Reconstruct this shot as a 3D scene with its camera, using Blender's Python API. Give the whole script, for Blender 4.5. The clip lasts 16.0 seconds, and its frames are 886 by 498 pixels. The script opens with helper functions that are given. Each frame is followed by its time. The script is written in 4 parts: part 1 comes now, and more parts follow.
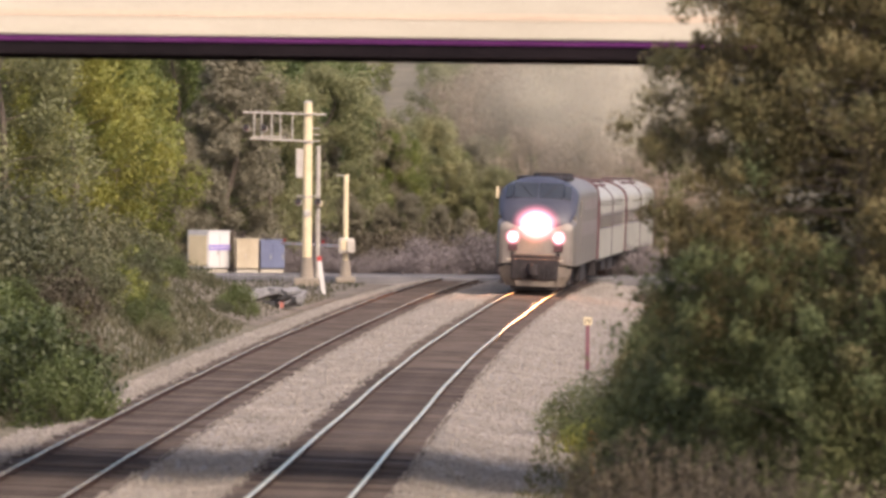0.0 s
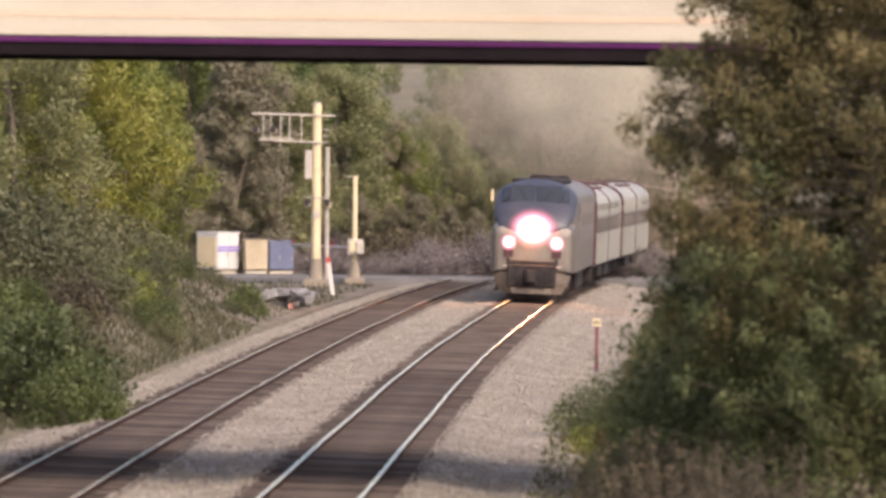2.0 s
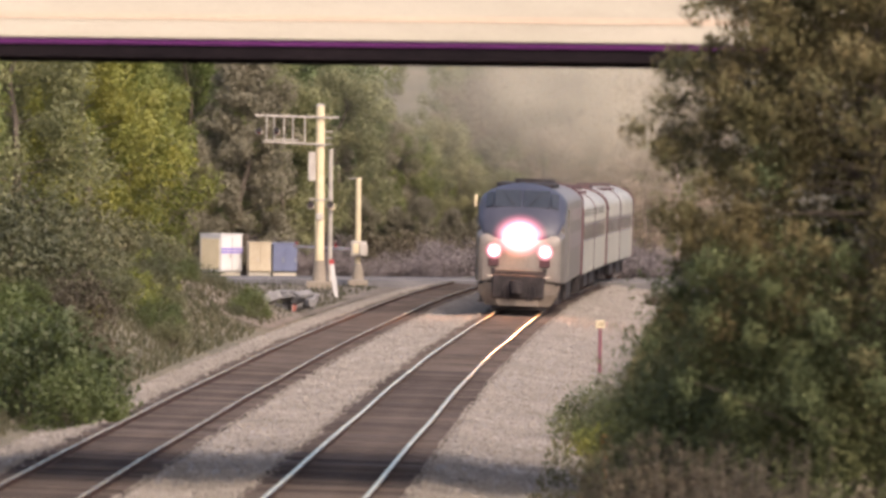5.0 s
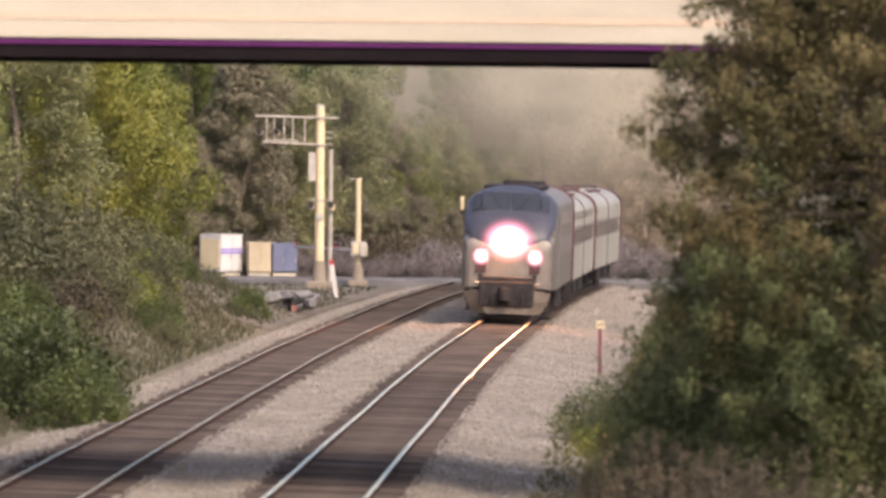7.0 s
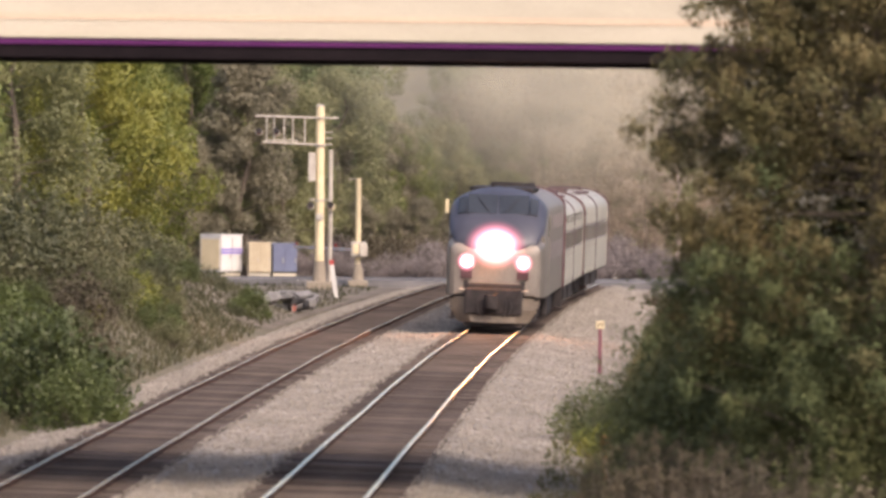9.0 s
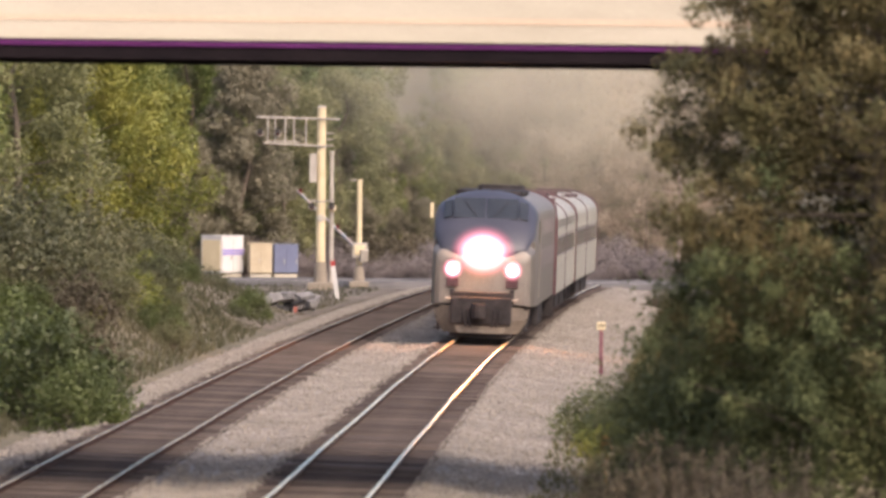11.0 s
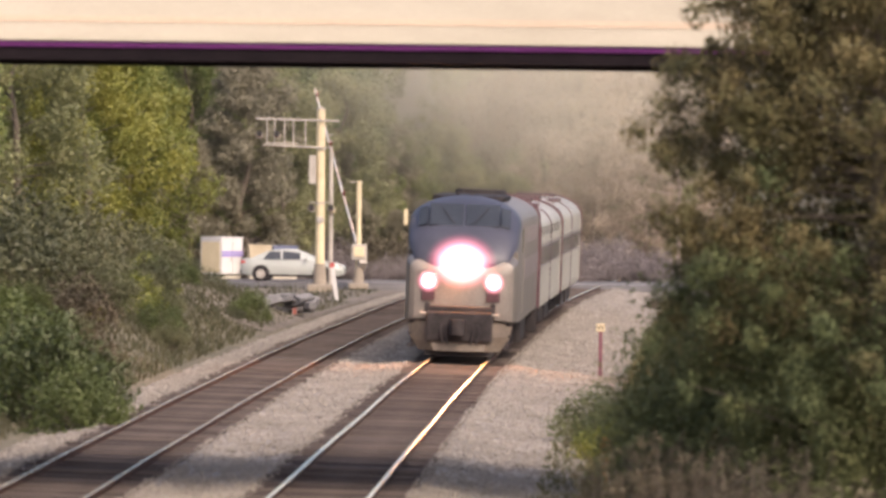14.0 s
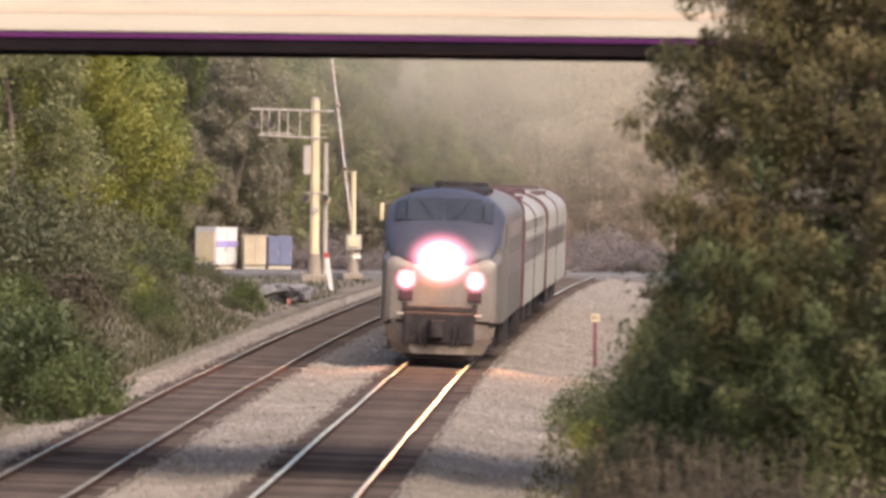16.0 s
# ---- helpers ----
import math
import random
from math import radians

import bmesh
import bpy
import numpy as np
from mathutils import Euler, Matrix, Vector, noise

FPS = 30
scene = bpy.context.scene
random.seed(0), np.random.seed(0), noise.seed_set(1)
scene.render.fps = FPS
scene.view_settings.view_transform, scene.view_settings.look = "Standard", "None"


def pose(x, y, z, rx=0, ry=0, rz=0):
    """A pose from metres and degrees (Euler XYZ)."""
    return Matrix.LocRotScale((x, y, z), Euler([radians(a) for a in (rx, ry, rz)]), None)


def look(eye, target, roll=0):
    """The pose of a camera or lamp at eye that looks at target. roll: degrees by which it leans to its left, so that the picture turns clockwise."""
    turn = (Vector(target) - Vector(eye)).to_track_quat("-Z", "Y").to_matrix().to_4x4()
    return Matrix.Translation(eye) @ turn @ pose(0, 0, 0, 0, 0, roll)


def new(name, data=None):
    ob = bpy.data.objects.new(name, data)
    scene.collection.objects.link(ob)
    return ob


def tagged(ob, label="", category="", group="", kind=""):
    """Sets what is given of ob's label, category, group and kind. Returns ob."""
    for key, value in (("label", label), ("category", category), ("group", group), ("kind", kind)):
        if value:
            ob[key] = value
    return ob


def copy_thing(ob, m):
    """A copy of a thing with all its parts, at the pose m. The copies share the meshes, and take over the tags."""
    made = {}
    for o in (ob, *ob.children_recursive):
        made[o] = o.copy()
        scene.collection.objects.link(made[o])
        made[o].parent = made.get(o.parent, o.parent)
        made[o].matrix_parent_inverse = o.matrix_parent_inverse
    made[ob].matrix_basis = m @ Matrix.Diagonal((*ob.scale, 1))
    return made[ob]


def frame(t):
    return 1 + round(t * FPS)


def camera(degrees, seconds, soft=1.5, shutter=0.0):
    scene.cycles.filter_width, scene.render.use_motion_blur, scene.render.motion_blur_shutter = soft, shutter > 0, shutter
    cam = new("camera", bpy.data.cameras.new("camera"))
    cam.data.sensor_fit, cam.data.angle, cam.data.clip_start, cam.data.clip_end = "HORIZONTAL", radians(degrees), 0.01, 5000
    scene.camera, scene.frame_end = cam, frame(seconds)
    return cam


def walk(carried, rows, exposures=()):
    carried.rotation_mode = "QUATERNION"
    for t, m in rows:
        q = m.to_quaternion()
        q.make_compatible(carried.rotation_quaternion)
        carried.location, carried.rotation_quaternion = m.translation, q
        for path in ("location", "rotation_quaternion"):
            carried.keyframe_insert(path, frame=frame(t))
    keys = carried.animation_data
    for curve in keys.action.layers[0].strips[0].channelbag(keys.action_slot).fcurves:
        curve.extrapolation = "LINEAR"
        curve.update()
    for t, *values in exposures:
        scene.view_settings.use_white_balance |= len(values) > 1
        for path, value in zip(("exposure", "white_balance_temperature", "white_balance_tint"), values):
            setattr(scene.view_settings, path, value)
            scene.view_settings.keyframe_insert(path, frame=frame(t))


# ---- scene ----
# camera: a long lens on a tripod, 5.4 m above the rails; it only pans and tilts a little
FOCAL, EYE_Z, LEAN = 13750.0, 5.4, 0.45
cam = camera(math.degrees(2 * math.atan(784 / FOCAL)), 16.0, soft=3.2)
PAN = [  # seconds, pan to the left and tilt upward, in thousandths of the half width
    (0.0, -28.1, -7.7), (0.5, -23.6, -5.1), (1.0, -17.9, -4.0), (1.5, -12.1, -5.1), (2.0, -7.7, -4.9), (2.5, -3.6, -1.5),
    (3.0, -0.8, -3.0), (3.5, 0.0, -1.3), (4.0, 0.0, -1.2), (6.5, 0.0, 0.0), (9.0, 0.0, 0.3), (11.3, 4.0, 3.4), (11.5, 5.4, 3.8), (12.0, 1.2, 3.4),
    (12.5, 1.2, 7.0), (13.0, -2.6, 5.4), (13.5, -0.4, 6.4), (14.0, 1.2, 6.4), (14.5, 1.6, 6.4), (15.0, -0.2, 2.6), (15.5, -11.2, 9.8), (16.0, -11.2, -15.4)]
REST = -179 / FOCAL


def aim(pan, tilt):
    return pose(0, 0, EYE_Z, 90 + math.degrees(REST + tilt * 0.784 / FOCAL), 0, math.degrees(pan * 0.784 / FOCAL)) @ pose(0, 0, 0, 0, 0, LEAN)


walk(cam, [(t, aim(p, q)) for t, p, q in PAN], exposures=[(0.0, 1.05, 6450, 20)])
cam.data.dof.use_dof, cam.data.dof.focus_distance, cam.data.dof.aperture_fstop = True, 245.0, 2.8

# light: a warm hazy sun from behind on the right, and the sky
SUN_AZ, SUN_EL = radians(150), radians(44)
world = bpy.data.worlds.new("sky")
scene.world = world
world.use_nodes = True
wn = world.node_tree
sky = wn.nodes.new("ShaderNodeTexSky")
sky.sky_type, sky.sun_disc = "NISHITA", False
sky.sun_elevation, sky.sun_rotation = SUN_EL, SUN_AZ
sky.air_density, sky.dust_density, sky.ozone_density = 1.0, 6.0, 0.7
wn.nodes["Background"].inputs[1].default_value = 0.15
wn.links.new(sky.outputs[0], wn.nodes["Background"].inputs[0])
sun = new("sun", bpy.data.lights.new("sun", "SUN"))
sun.data.energy, sun.data.angle, sun.data.color = 1.25, radians(10), (1.0, 0.83, 0.62)
sun.matrix_world = look((math.sin(SUN_AZ) * math.cos(SUN_EL) * 50, math.cos(SUN_AZ) * math.cos(SUN_EL) * 50, math.sin(SUN_EL) * 50), (0, 0, 0))


# ---- materials ----
def material(name, rough=0.6, metal=0.0):
    m = bpy.data.materials.new(name)
    m.use_nodes = True
    b = m.node_tree.nodes["Principled BSDF"]
    b.inputs["Roughness"].default_value, b.inputs["Metallic"].default_value = rough, metal
    return m, m.node_tree.nodes, m.node_tree.links, b


def node(nodes, kind, **settings):
    n = nodes.new(kind)
    for key, value in settings.items():
        n.inputs[key.replace("_", " ")].default_value = value
    return n


def ramp(nodes, links, source, stops):
    r = nodes.new("ShaderNodeValToRGB")
    while len(r.color_ramp.elements) < len(stops):
        r.color_ramp.elements.new(0.5)
    for e, (at, colour) in zip(r.color_ramp.elements, stops):
        e.position, e.color = at, (*colour, 1)
    links.new(source, r.inputs[0])
    return r.outputs[0]


def surface(name, stops, scale, fine, rough=0.7, metal=0.0, bump=0.3, depth=0.01, stretch=(1, 1, 1)):
    """A worn surface: coarse stains and fine grain between the given colours, with relief."""
    m, n, l, b = material(name, rough, metal)
    co = n.new("ShaderNodeTexCoord")
    mp = n.new("ShaderNodeMapping")
    mp.inputs["Scale"].default_value = stretch
    l.new(co.outputs["Object"], mp.inputs[0])
    big = node(n, "ShaderNodeTexNoise", Scale=scale, Detail=5.0, Roughness=0.6)
    small = node(n, "ShaderNodeTexNoise", Scale=fine, Detail=4.0, Roughness=0.7)
    l.new(mp.outputs[0], big.inputs["Vector"])
    l.new(mp.outputs[0], small.inputs["Vector"])
    mix = n.new("ShaderNodeMath")
    mix.operation = "MULTIPLY_ADD"
    mix.inputs[1].default_value = 0.45
    l.new(small.outputs[0], mix.inputs[0])
    half = n.new("ShaderNodeMath")
    half.operation = "MULTIPLY"
    half.inputs[1].default_value = 0.55
    l.new(big.outputs[0], half.inputs[0])
    l.new(half.outputs[0], mix.inputs[2])
    l.new(ramp(n, l, mix.outputs[0], stops), b.inputs["Base Color"])
    bp = node(n, "ShaderNodeBump", Strength=bump, Distance=depth)
    l.new(small.outputs[0], bp.inputs["Height"])
    l.new(bp.outputs[0], b.inputs["Normal"])
    return m


def shades(a, b, lo=0.35, hi=0.65):
    return [(lo, a), (hi, b)]


def leafage(name, stops, rough=0.6, thinness=0.3):
    """Leaves whose colour differs from leaf to leaf and from clump to clump."""
    m, n, l, b = material(name, rough)
    geo = n.new("ShaderNodeNewGeometry")
    co = n.new("ShaderNodeTexCoord")
    info = n.new("ShaderNodeObjectInfo")
    patch = node(n, "ShaderNodeTexNoise", Scale=0.8, Detail=3.0)
    l.new(co.outputs["Object"], patch.inputs["Vector"])
    one = n.new("ShaderNodeMath")
    one.operation = "MULTIPLY_ADD"
    one.inputs[1].default_value = 0.14
    l.new(geo.outputs["Random Per Island"], one.inputs[0])
    two = n.new("ShaderNodeMath")
    two.operation = "MULTIPLY_ADD"
    two.inputs[1].default_value = 0.62
    l.new(patch.outputs[0], two.inputs[0])
    three = n.new("ShaderNodeMath")
    three.operation = "MULTIPLY"
    three.inputs[1].default_value = 0.3
    l.new(info.outputs["Random"], three.inputs[0])
    l.new(three.outputs[0], two.inputs[2])
    l.new(two.outputs[0], one.inputs[2])
    l.new(ramp(n, l, one.outputs[0], stops), b.inputs["Base Color"])
    thin = n.new("ShaderNodeBsdfTranslucent")
    l.new(b.inputs["Base Color"].links[0].from_socket, thin.inputs[0])
    both = n.new("ShaderNodeMixShader")
    both.inputs[0].default_value = thinness
    l.new(b.outputs[0], both.inputs[1])
    l.new(thin.outputs[0], both.inputs[2])
    l.new(both.outputs[0], n["Material Output"].inputs[0])
    return m


def glow(name, colour, strength):
    m, n, l, b = material(name, 0.2)
    b.inputs["Base Color"].default_value = (*colour, 1)
    b.inputs["Emission Color"].default_value = (*colour, 1)
    b.inputs["Emission Strength"].default_value = strength
    return m


BALLAST = surface("ballast_stone", [(0.33, (0.09, 0.078, 0.06)), (0.5, (0.2, 0.178, 0.148)), (0.66, (0.31, 0.285, 0.25))], 0.35, 9.0, 0.9, 0, 1.0, 0.05)
BEDDING = surface("fouled_ballast", shades((0.036, 0.03, 0.027), (0.12, 0.1, 0.085)), 0.3, 9.0, 0.95, 0, 1.0, 0.04)
TIE = leafage("creosoted_timber", [(0.3, (0.028, 0.023, 0.021)), (0.52, (0.058, 0.048, 0.043)), (0.75, (0.115, 0.095, 0.082))], 0.9, 0.0)
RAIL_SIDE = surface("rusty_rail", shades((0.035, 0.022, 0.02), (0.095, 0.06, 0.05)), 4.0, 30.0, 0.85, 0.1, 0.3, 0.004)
# Worn steel; the pale, partly matte base also stands in for mirrored sky.
RAIL_TOP = surface("worn_sheen_rail_head", shades((0.78, 0.74, 0.54), (0.95, 0.91, 0.68)), 2.0, 40.0, 0.24, 0.6, 0.05, 0.002)
EARTH = surface("grassy_earth", [(0.3, (0.045, 0.043, 0.026)), (0.5, (0.1, 0.088, 0.055)), (0.7, (0.18, 0.15, 0.1))], 0.25, 6.0, 0.95, 0, 1.0, 0.08)
ASPHALT = surface("asphalt", shades((0.05, 0.047, 0.045), (0.13, 0.12, 0.11)), 0.6, 30.0, 0.85, 0, 0.5, 0.01)
CONCRETE = surface("pale_concrete", shades((0.345, 0.318, 0.252), (0.42, 0.39, 0.315)), 0.5, 14.0, 0.85, 0, 0.3, 0.008, (1, 1, 4))
STRIPE = surface("orange_tinted_concrete", shades((0.42, 0.335, 0.25), (0.48, 0.385, 0.29)), 0.5, 14.0, 0.85)
# Near-black puts the edge's shade into the colour; plum echoes a lens fringe.
GIRDER = surface("shade_plum_girder", shades((0.006, 0.0045, 0.006), (0.014, 0.01, 0.012)), 1.0, 10.0, 0.6, 0, 0.2, 0.005)
# Purple of a lens colour fringe, put on as a strip along the girder top.
PLUM = surface("purple_fringe_colour", shades((0.12, 0.01, 0.13), (0.19, 0.022, 0.2)), 1.0, 10.0, 0.6, 0, 0.2, 0.005)
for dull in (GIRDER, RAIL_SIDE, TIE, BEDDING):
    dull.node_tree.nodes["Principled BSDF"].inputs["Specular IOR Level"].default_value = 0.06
STEEL = surface("stainless_steel", shades((0.32, 0.31, 0.26), (0.48, 0.465, 0.4)), 0.8, 15.0, 0.45, 0.5, 0.15, 0.004)
NAVY = surface("slate_blue_paint", shades((0.024, 0.026, 0.038), (0.042, 0.043, 0.058)), 0.9, 14.0, 0.5, 0, 0.1, 0.003)
BARK = surface("bark", shades((0.05, 0.04, 0.03), (0.16, 0.13, 0.10)), 3.0, 25.0, 0.9, 0, 1.0, 0.03, (1, 1, 0.3))
PALE_BARK = surface("pale_bark", shades((0.24, 0.19, 0.165), (0.4, 0.33, 0.29)), 3.0, 25.0, 0.9, 0, 0.6, 0.02, (1, 1, 0.3))


# ---- shape helpers ----
def part(name, bm, mat, parent=None, label=""):
    me = bpy.data.meshes.new(name)
    if isinstance(bm, tuple):
        me.from_pydata(*bm)
    else:
        bm.to_mesh(me)
        bm.free()
    me.materials.append(mat)
    ob = new(name, me)
    ob.parent = parent
    return tagged(ob, label)


def thing(name, m, label, category, group="", kind=""):
    ob = new(name)
    ob.empty_display_size = 0.2
    ob.matrix_basis = m
    return tagged(ob, label, category, group, kind)


def box(bm, size, m=Matrix(), bevel=0.0):
    got = bmesh.ops.create_cube(bm, size=1, matrix=m @ Matrix.Diagonal((*size, 1)))
    if bevel:
        edges = list({e for v in got["verts"] for e in v.link_edges})
        bmesh.ops.bevel(bm, geom=edges, offset=bevel, segments=2, affect="EDGES", profile=0.6)


def cyl(bm, r1, r2, a, b, n=10):
    a, b = Vector(a), Vector(b)
    m = Matrix.Translation((a + b) / 2) @ (b - a).to_track_quat("Z", "Y").to_matrix().to_4x4()
    bmesh.ops.create_cone(bm, cap_ends=True, segments=n, radius1=r1, radius2=r2, depth=(b - a).length, matrix=m)


def boxes(*items, bevel=0.0):
    bm = bmesh.new()
    for centre, size in items:
        box(bm, size, Matrix.Translation(centre), bevel)
    return bm


def rods(*items, n=10):
    bm = bmesh.new()
    for a, b, r1, r2 in items:
        cyl(bm, r1, r2, a, b, n)
    return bm


def loft(rings, close=True):
    """A skin over rings of points, capped at both ends."""
    bm = bmesh.new()
    rows = [[bm.verts.new(p) for p in ring] for ring in rings]
    n = len(rows[0])
    for a, b in zip(rows, rows[1:]):
        for i in range(n if close else n - 1):
            bm.faces.new((a[i], a[(i + 1) % n], b[(i + 1) % n], b[i]))
    if close:
        bm.faces.new(rows[0][::-1])
        bm.faces.new(rows[-1])
    bmesh.ops.recalc_face_normals(bm, faces=bm.faces)
    return bm


# ---- the lie of the land ----
SPACING = 4.4
CANT = math.tan(radians(1.6))  # the tracks lean toward the inside of the bend


def smooth(a, b, v):
    v = min(1, max(0, (v - a) / (b - a)))
    return v * v * (3 - 2 * v)


def track_x(y):
    """Where the main track's middle lies, y metres ahead: straight, then bending to the right."""
    u = y - 143
    if u > 209:
        return track_x(352) + (y - 352) * 0.084 + (y - 352) ** 2 * 0.00015
    return -1.3 + 0.0273 * u + (2.48e-5 * u * u + 3.3e-7 * u ** 3 if u > 0 else 0) - 0.18 * smooth(238, 290, y)


def ground_z(x, y):
    w = x - track_x(y)
    z = -0.32
    open_road = 1 - 0.95 * smooth(252, 284, y) + 0.95 * smooth(330, 363, y)
    if w > 2.5:
        z += -0.25 * smooth(2.5, 5.5, w) + (1.6 * smooth(6, 14, w) + 1.5 * smooth(14, 60, w)) * open_road
    if w < -SPACING - 2.2:
        q = -w - SPACING
        z += (1.5 * smooth(2.4, 7, q) + 1.6 * smooth(7, 20, q)) * open_road
    z += 0.12 * noise.noise((x * 0.3, y * 0.12, 0)) * smooth(3.0, 6.0, abs(w + 2.2) - 2)
    z += 26 * smooth(396, 990, y) 
    return z


def sheet(xs, ys, height, across):
    verts, faces = [], []
    for y in ys:
        for x in xs:
            wx = across(x, y)
            verts.append((wx, y, height(wx, y)))
    n = len(xs)
    for j in range(len(ys) - 1):
        for i in range(n - 1):
            a = j * n + i
            faces.append((a, a + 1, a + n + 1, a + n))
    return verts, [], faces


def spread(*runs):
    out = []
    for a, b, n in runs:
        out += [a + (b - a) * i / n for i in range(n)]
    return out + [runs[-1][1]]


XS = spread((-900, -80, 12), (-80, -25, 18), (-25, 20, 90), (20, 80, 18), (80, 900, 12))
YS = spread((-200, 60, 10), (60, 374, 220), (374, 990, 40), (990, 3600, 8))
land = part("ground", sheet(XS, YS, ground_z, lambda x, y: x + track_x(min(max(y, 60), 440))), EARTH)
tagged(land, "brown-green weedy ground beside the railway", "ground", kind="structure")

BED_X = [-7.4, -6.9, -6.3, -5.72, -5.5, -4.4, -3.25, -3.05, -2.2, -1.32, -1.1, 0, 1.2, 1.42, 1.9, 2.6, 3.4, 4.2, 4.7]
BED_Z = [-0.42, -0.33, -0.2, -0.09, -0.2, -0.2, -0.2, -0.1, -0.15, -0.09, -0.2, -0.2, -0.2, -0.11, -0.18, -0.3, -0.4, -0.45, -0.55]


def bed_z(x, y):
    w = x - track_x(y)
    z = np.interp(w, BED_X, BED_Z) + 0.03 * noise.noise((x * 1.5, y * 0.7, 3))
    return max(z, ground_z(x, y) + 0.03) if -7 < w < 4.4 else z


bed = part("ballast_bed", sheet(spread((-7.4, 4.7, 100)), spread((60, 368, 300)), bed_z, lambda x, y: x + track_x(y)), BALLAST)
tagged(bed, "pale grey-pink crushed stone ballast under two tracks", "ballast", kind="structure")


def heading(y):
    return math.atan2(track_x(y + 0.5) - track_x(y - 0.5), 1.0)


def rail_profile(w):
    return [(-0.07, -0.16), (0.07, -0.16), (0.07, -0.14), (0.012, -0.12), (0.012, -0.045), (0.036, -0.035), (0.036, -0.004), (-0.036, -0.004), (-0.036, -0.035), (-0.012, -0.045), (-0.012, -0.12), (-0.07, -0.14)]


def railway(name, shift, label):
    t = thing(name, Matrix(), label, "railway track", "railway tracks", "")
    ys = spread((60, 368, 200))

    def at(y, off, z):
        h = heading(y)
        sway = 0.005 * math.sin(y * 0.21 + shift) + 0.01 * math.sin(y * 0.09 + 2 * shift)
        dip = 0.005 * math.sin(y * 0.19 + 1.3 * shift + 0.4 * off) - 0.005
        return (track_x(y) + shift + sway + off * math.cos(h), y - off * math.sin(h), z - CANT * off + (dip if abs(off) < 1.2 else 0))

    bedding = loft([[at(y, -1.3, -0.16), at(y, -1.2, -0.135), at(y, 1.25, -0.135), at(y, 1.38, -0.16), at(y, 1.25, -0.3), at(y, -1.2, -0.3)] for y in ys])
    part("fouled_bed", bedding, BEDDING, t)
    for side in (-1, 1):
        mid = side * 0.7535
        r = part("rail", loft([[at(y, mid + a, z) for a, z in rail_profile(0)] for y in ys]), RAIL_SIDE, t)
        k = 1.3 if shift == 0 else 0.62
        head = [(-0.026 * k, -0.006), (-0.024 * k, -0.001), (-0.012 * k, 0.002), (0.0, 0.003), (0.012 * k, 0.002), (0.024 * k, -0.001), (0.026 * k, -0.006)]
        part("rail_head", loft([[at(y, mid + a, z) for a, z in head] for y in ys]), RAIL_TOP, r, "worn steel running surface, paled for sky sheen")
    return t, at


main_track, main_at = railway("railway_track", 0.0, "main railway track with polished rails on dark ties")
side_track, side_at = railway("railway_track", -SPACING, "duller second railway track on dark timber ties")

# ---- overpass ----
over = thing("overpass", pose(0, 121, 0.025, 0, 0.2, 0), "pale concrete road overpass with a dark lower girder edge", "bridge")
part("fascia", boxes(((-4, 0, 8.22), (64, 0.5, 2.40)), bevel=0.02), CONCRETE, over)
part("fascia_stripe", boxes(((-4, -0.253, 7.36), (64, 0.012, 0.1)),), STRIPE, over)
part("coping", boxes(((-4, 0, 9.55), (64, 0.7, 0.22)), bevel=0.02), CONCRETE, over)
part("girder", boxes(((-4, 0.06, 6.89), (64, 0.36, 0.25)), bevel=0.01), GIRDER, over, "edge girder, near-black for painted shade")
part("fringe_strip", boxes(((-4, -0.14, 6.975), (64, 0.06, 0.09)), bevel=0.01), PLUM, over, "purple strip standing in for lens colour fringe")
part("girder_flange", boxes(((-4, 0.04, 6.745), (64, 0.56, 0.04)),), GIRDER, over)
part("deck", boxes(((-4, 5.2, 7.6), (64, 9.8, 0.5)),), CONCRETE, over)
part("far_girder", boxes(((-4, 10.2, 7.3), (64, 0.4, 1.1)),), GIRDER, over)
part("far_parapet", boxes(((-4, 10.2, 8.6), (64, 0.35, 1.5)),), CONCRETE, over)
for side in (-36.5, 28.5):
    part("abutment", boxes(((side, 5.2, 3.4), (3.0, 11.5, 8.0)), bevel=0.03), CONCRETE, over)


# ---- trees ----
def crown_mesh(rng, clumps, leaves, size, spread_r):
    """Leaves as small bent blades in uneven clumps; every leaf is an island of its own."""
    c = np.repeat(clumps[:, :3], leaves, 0)
    r = np.repeat(clumps[:, 3], leaves)
    n = len(c)
    d = rng.normal(size=(n, 3))
    d /= np.linalg.norm(d, axis=1)[:, None]
    p = c + d * (r * spread_r * rng.random(n) ** 0.45)[:, None]
    up = d + 0.5 * rng.normal(size=(n, 3)) + np.array([0, 0, 0.25])
    up /= np.linalg.norm(up, axis=1)[:, None] + 1e-9
    a = np.cross(up, rng.normal(size=(n, 3)))
    a /= np.linalg.norm(a, axis=1)[:, None] + 1e-9
    b = np.cross(up, a)
    s = size * (0.6 + 0.8 * rng.random(n))[:, None]
    verts = np.stack([p - a * s * 0.5, p + b * s * 0.32 - up * s * 0.08, p + a * s * 0.55, p - b * s * 0.32 - up * s * 0.08], 1).reshape(-1, 3)
    i = np.arange(n)[:, None] * 4
    tris = np.concatenate([i + [[0, 1, 2]], i + [[0, 2, 3]]], 1).reshape(-1, 3)
    return verts, tris


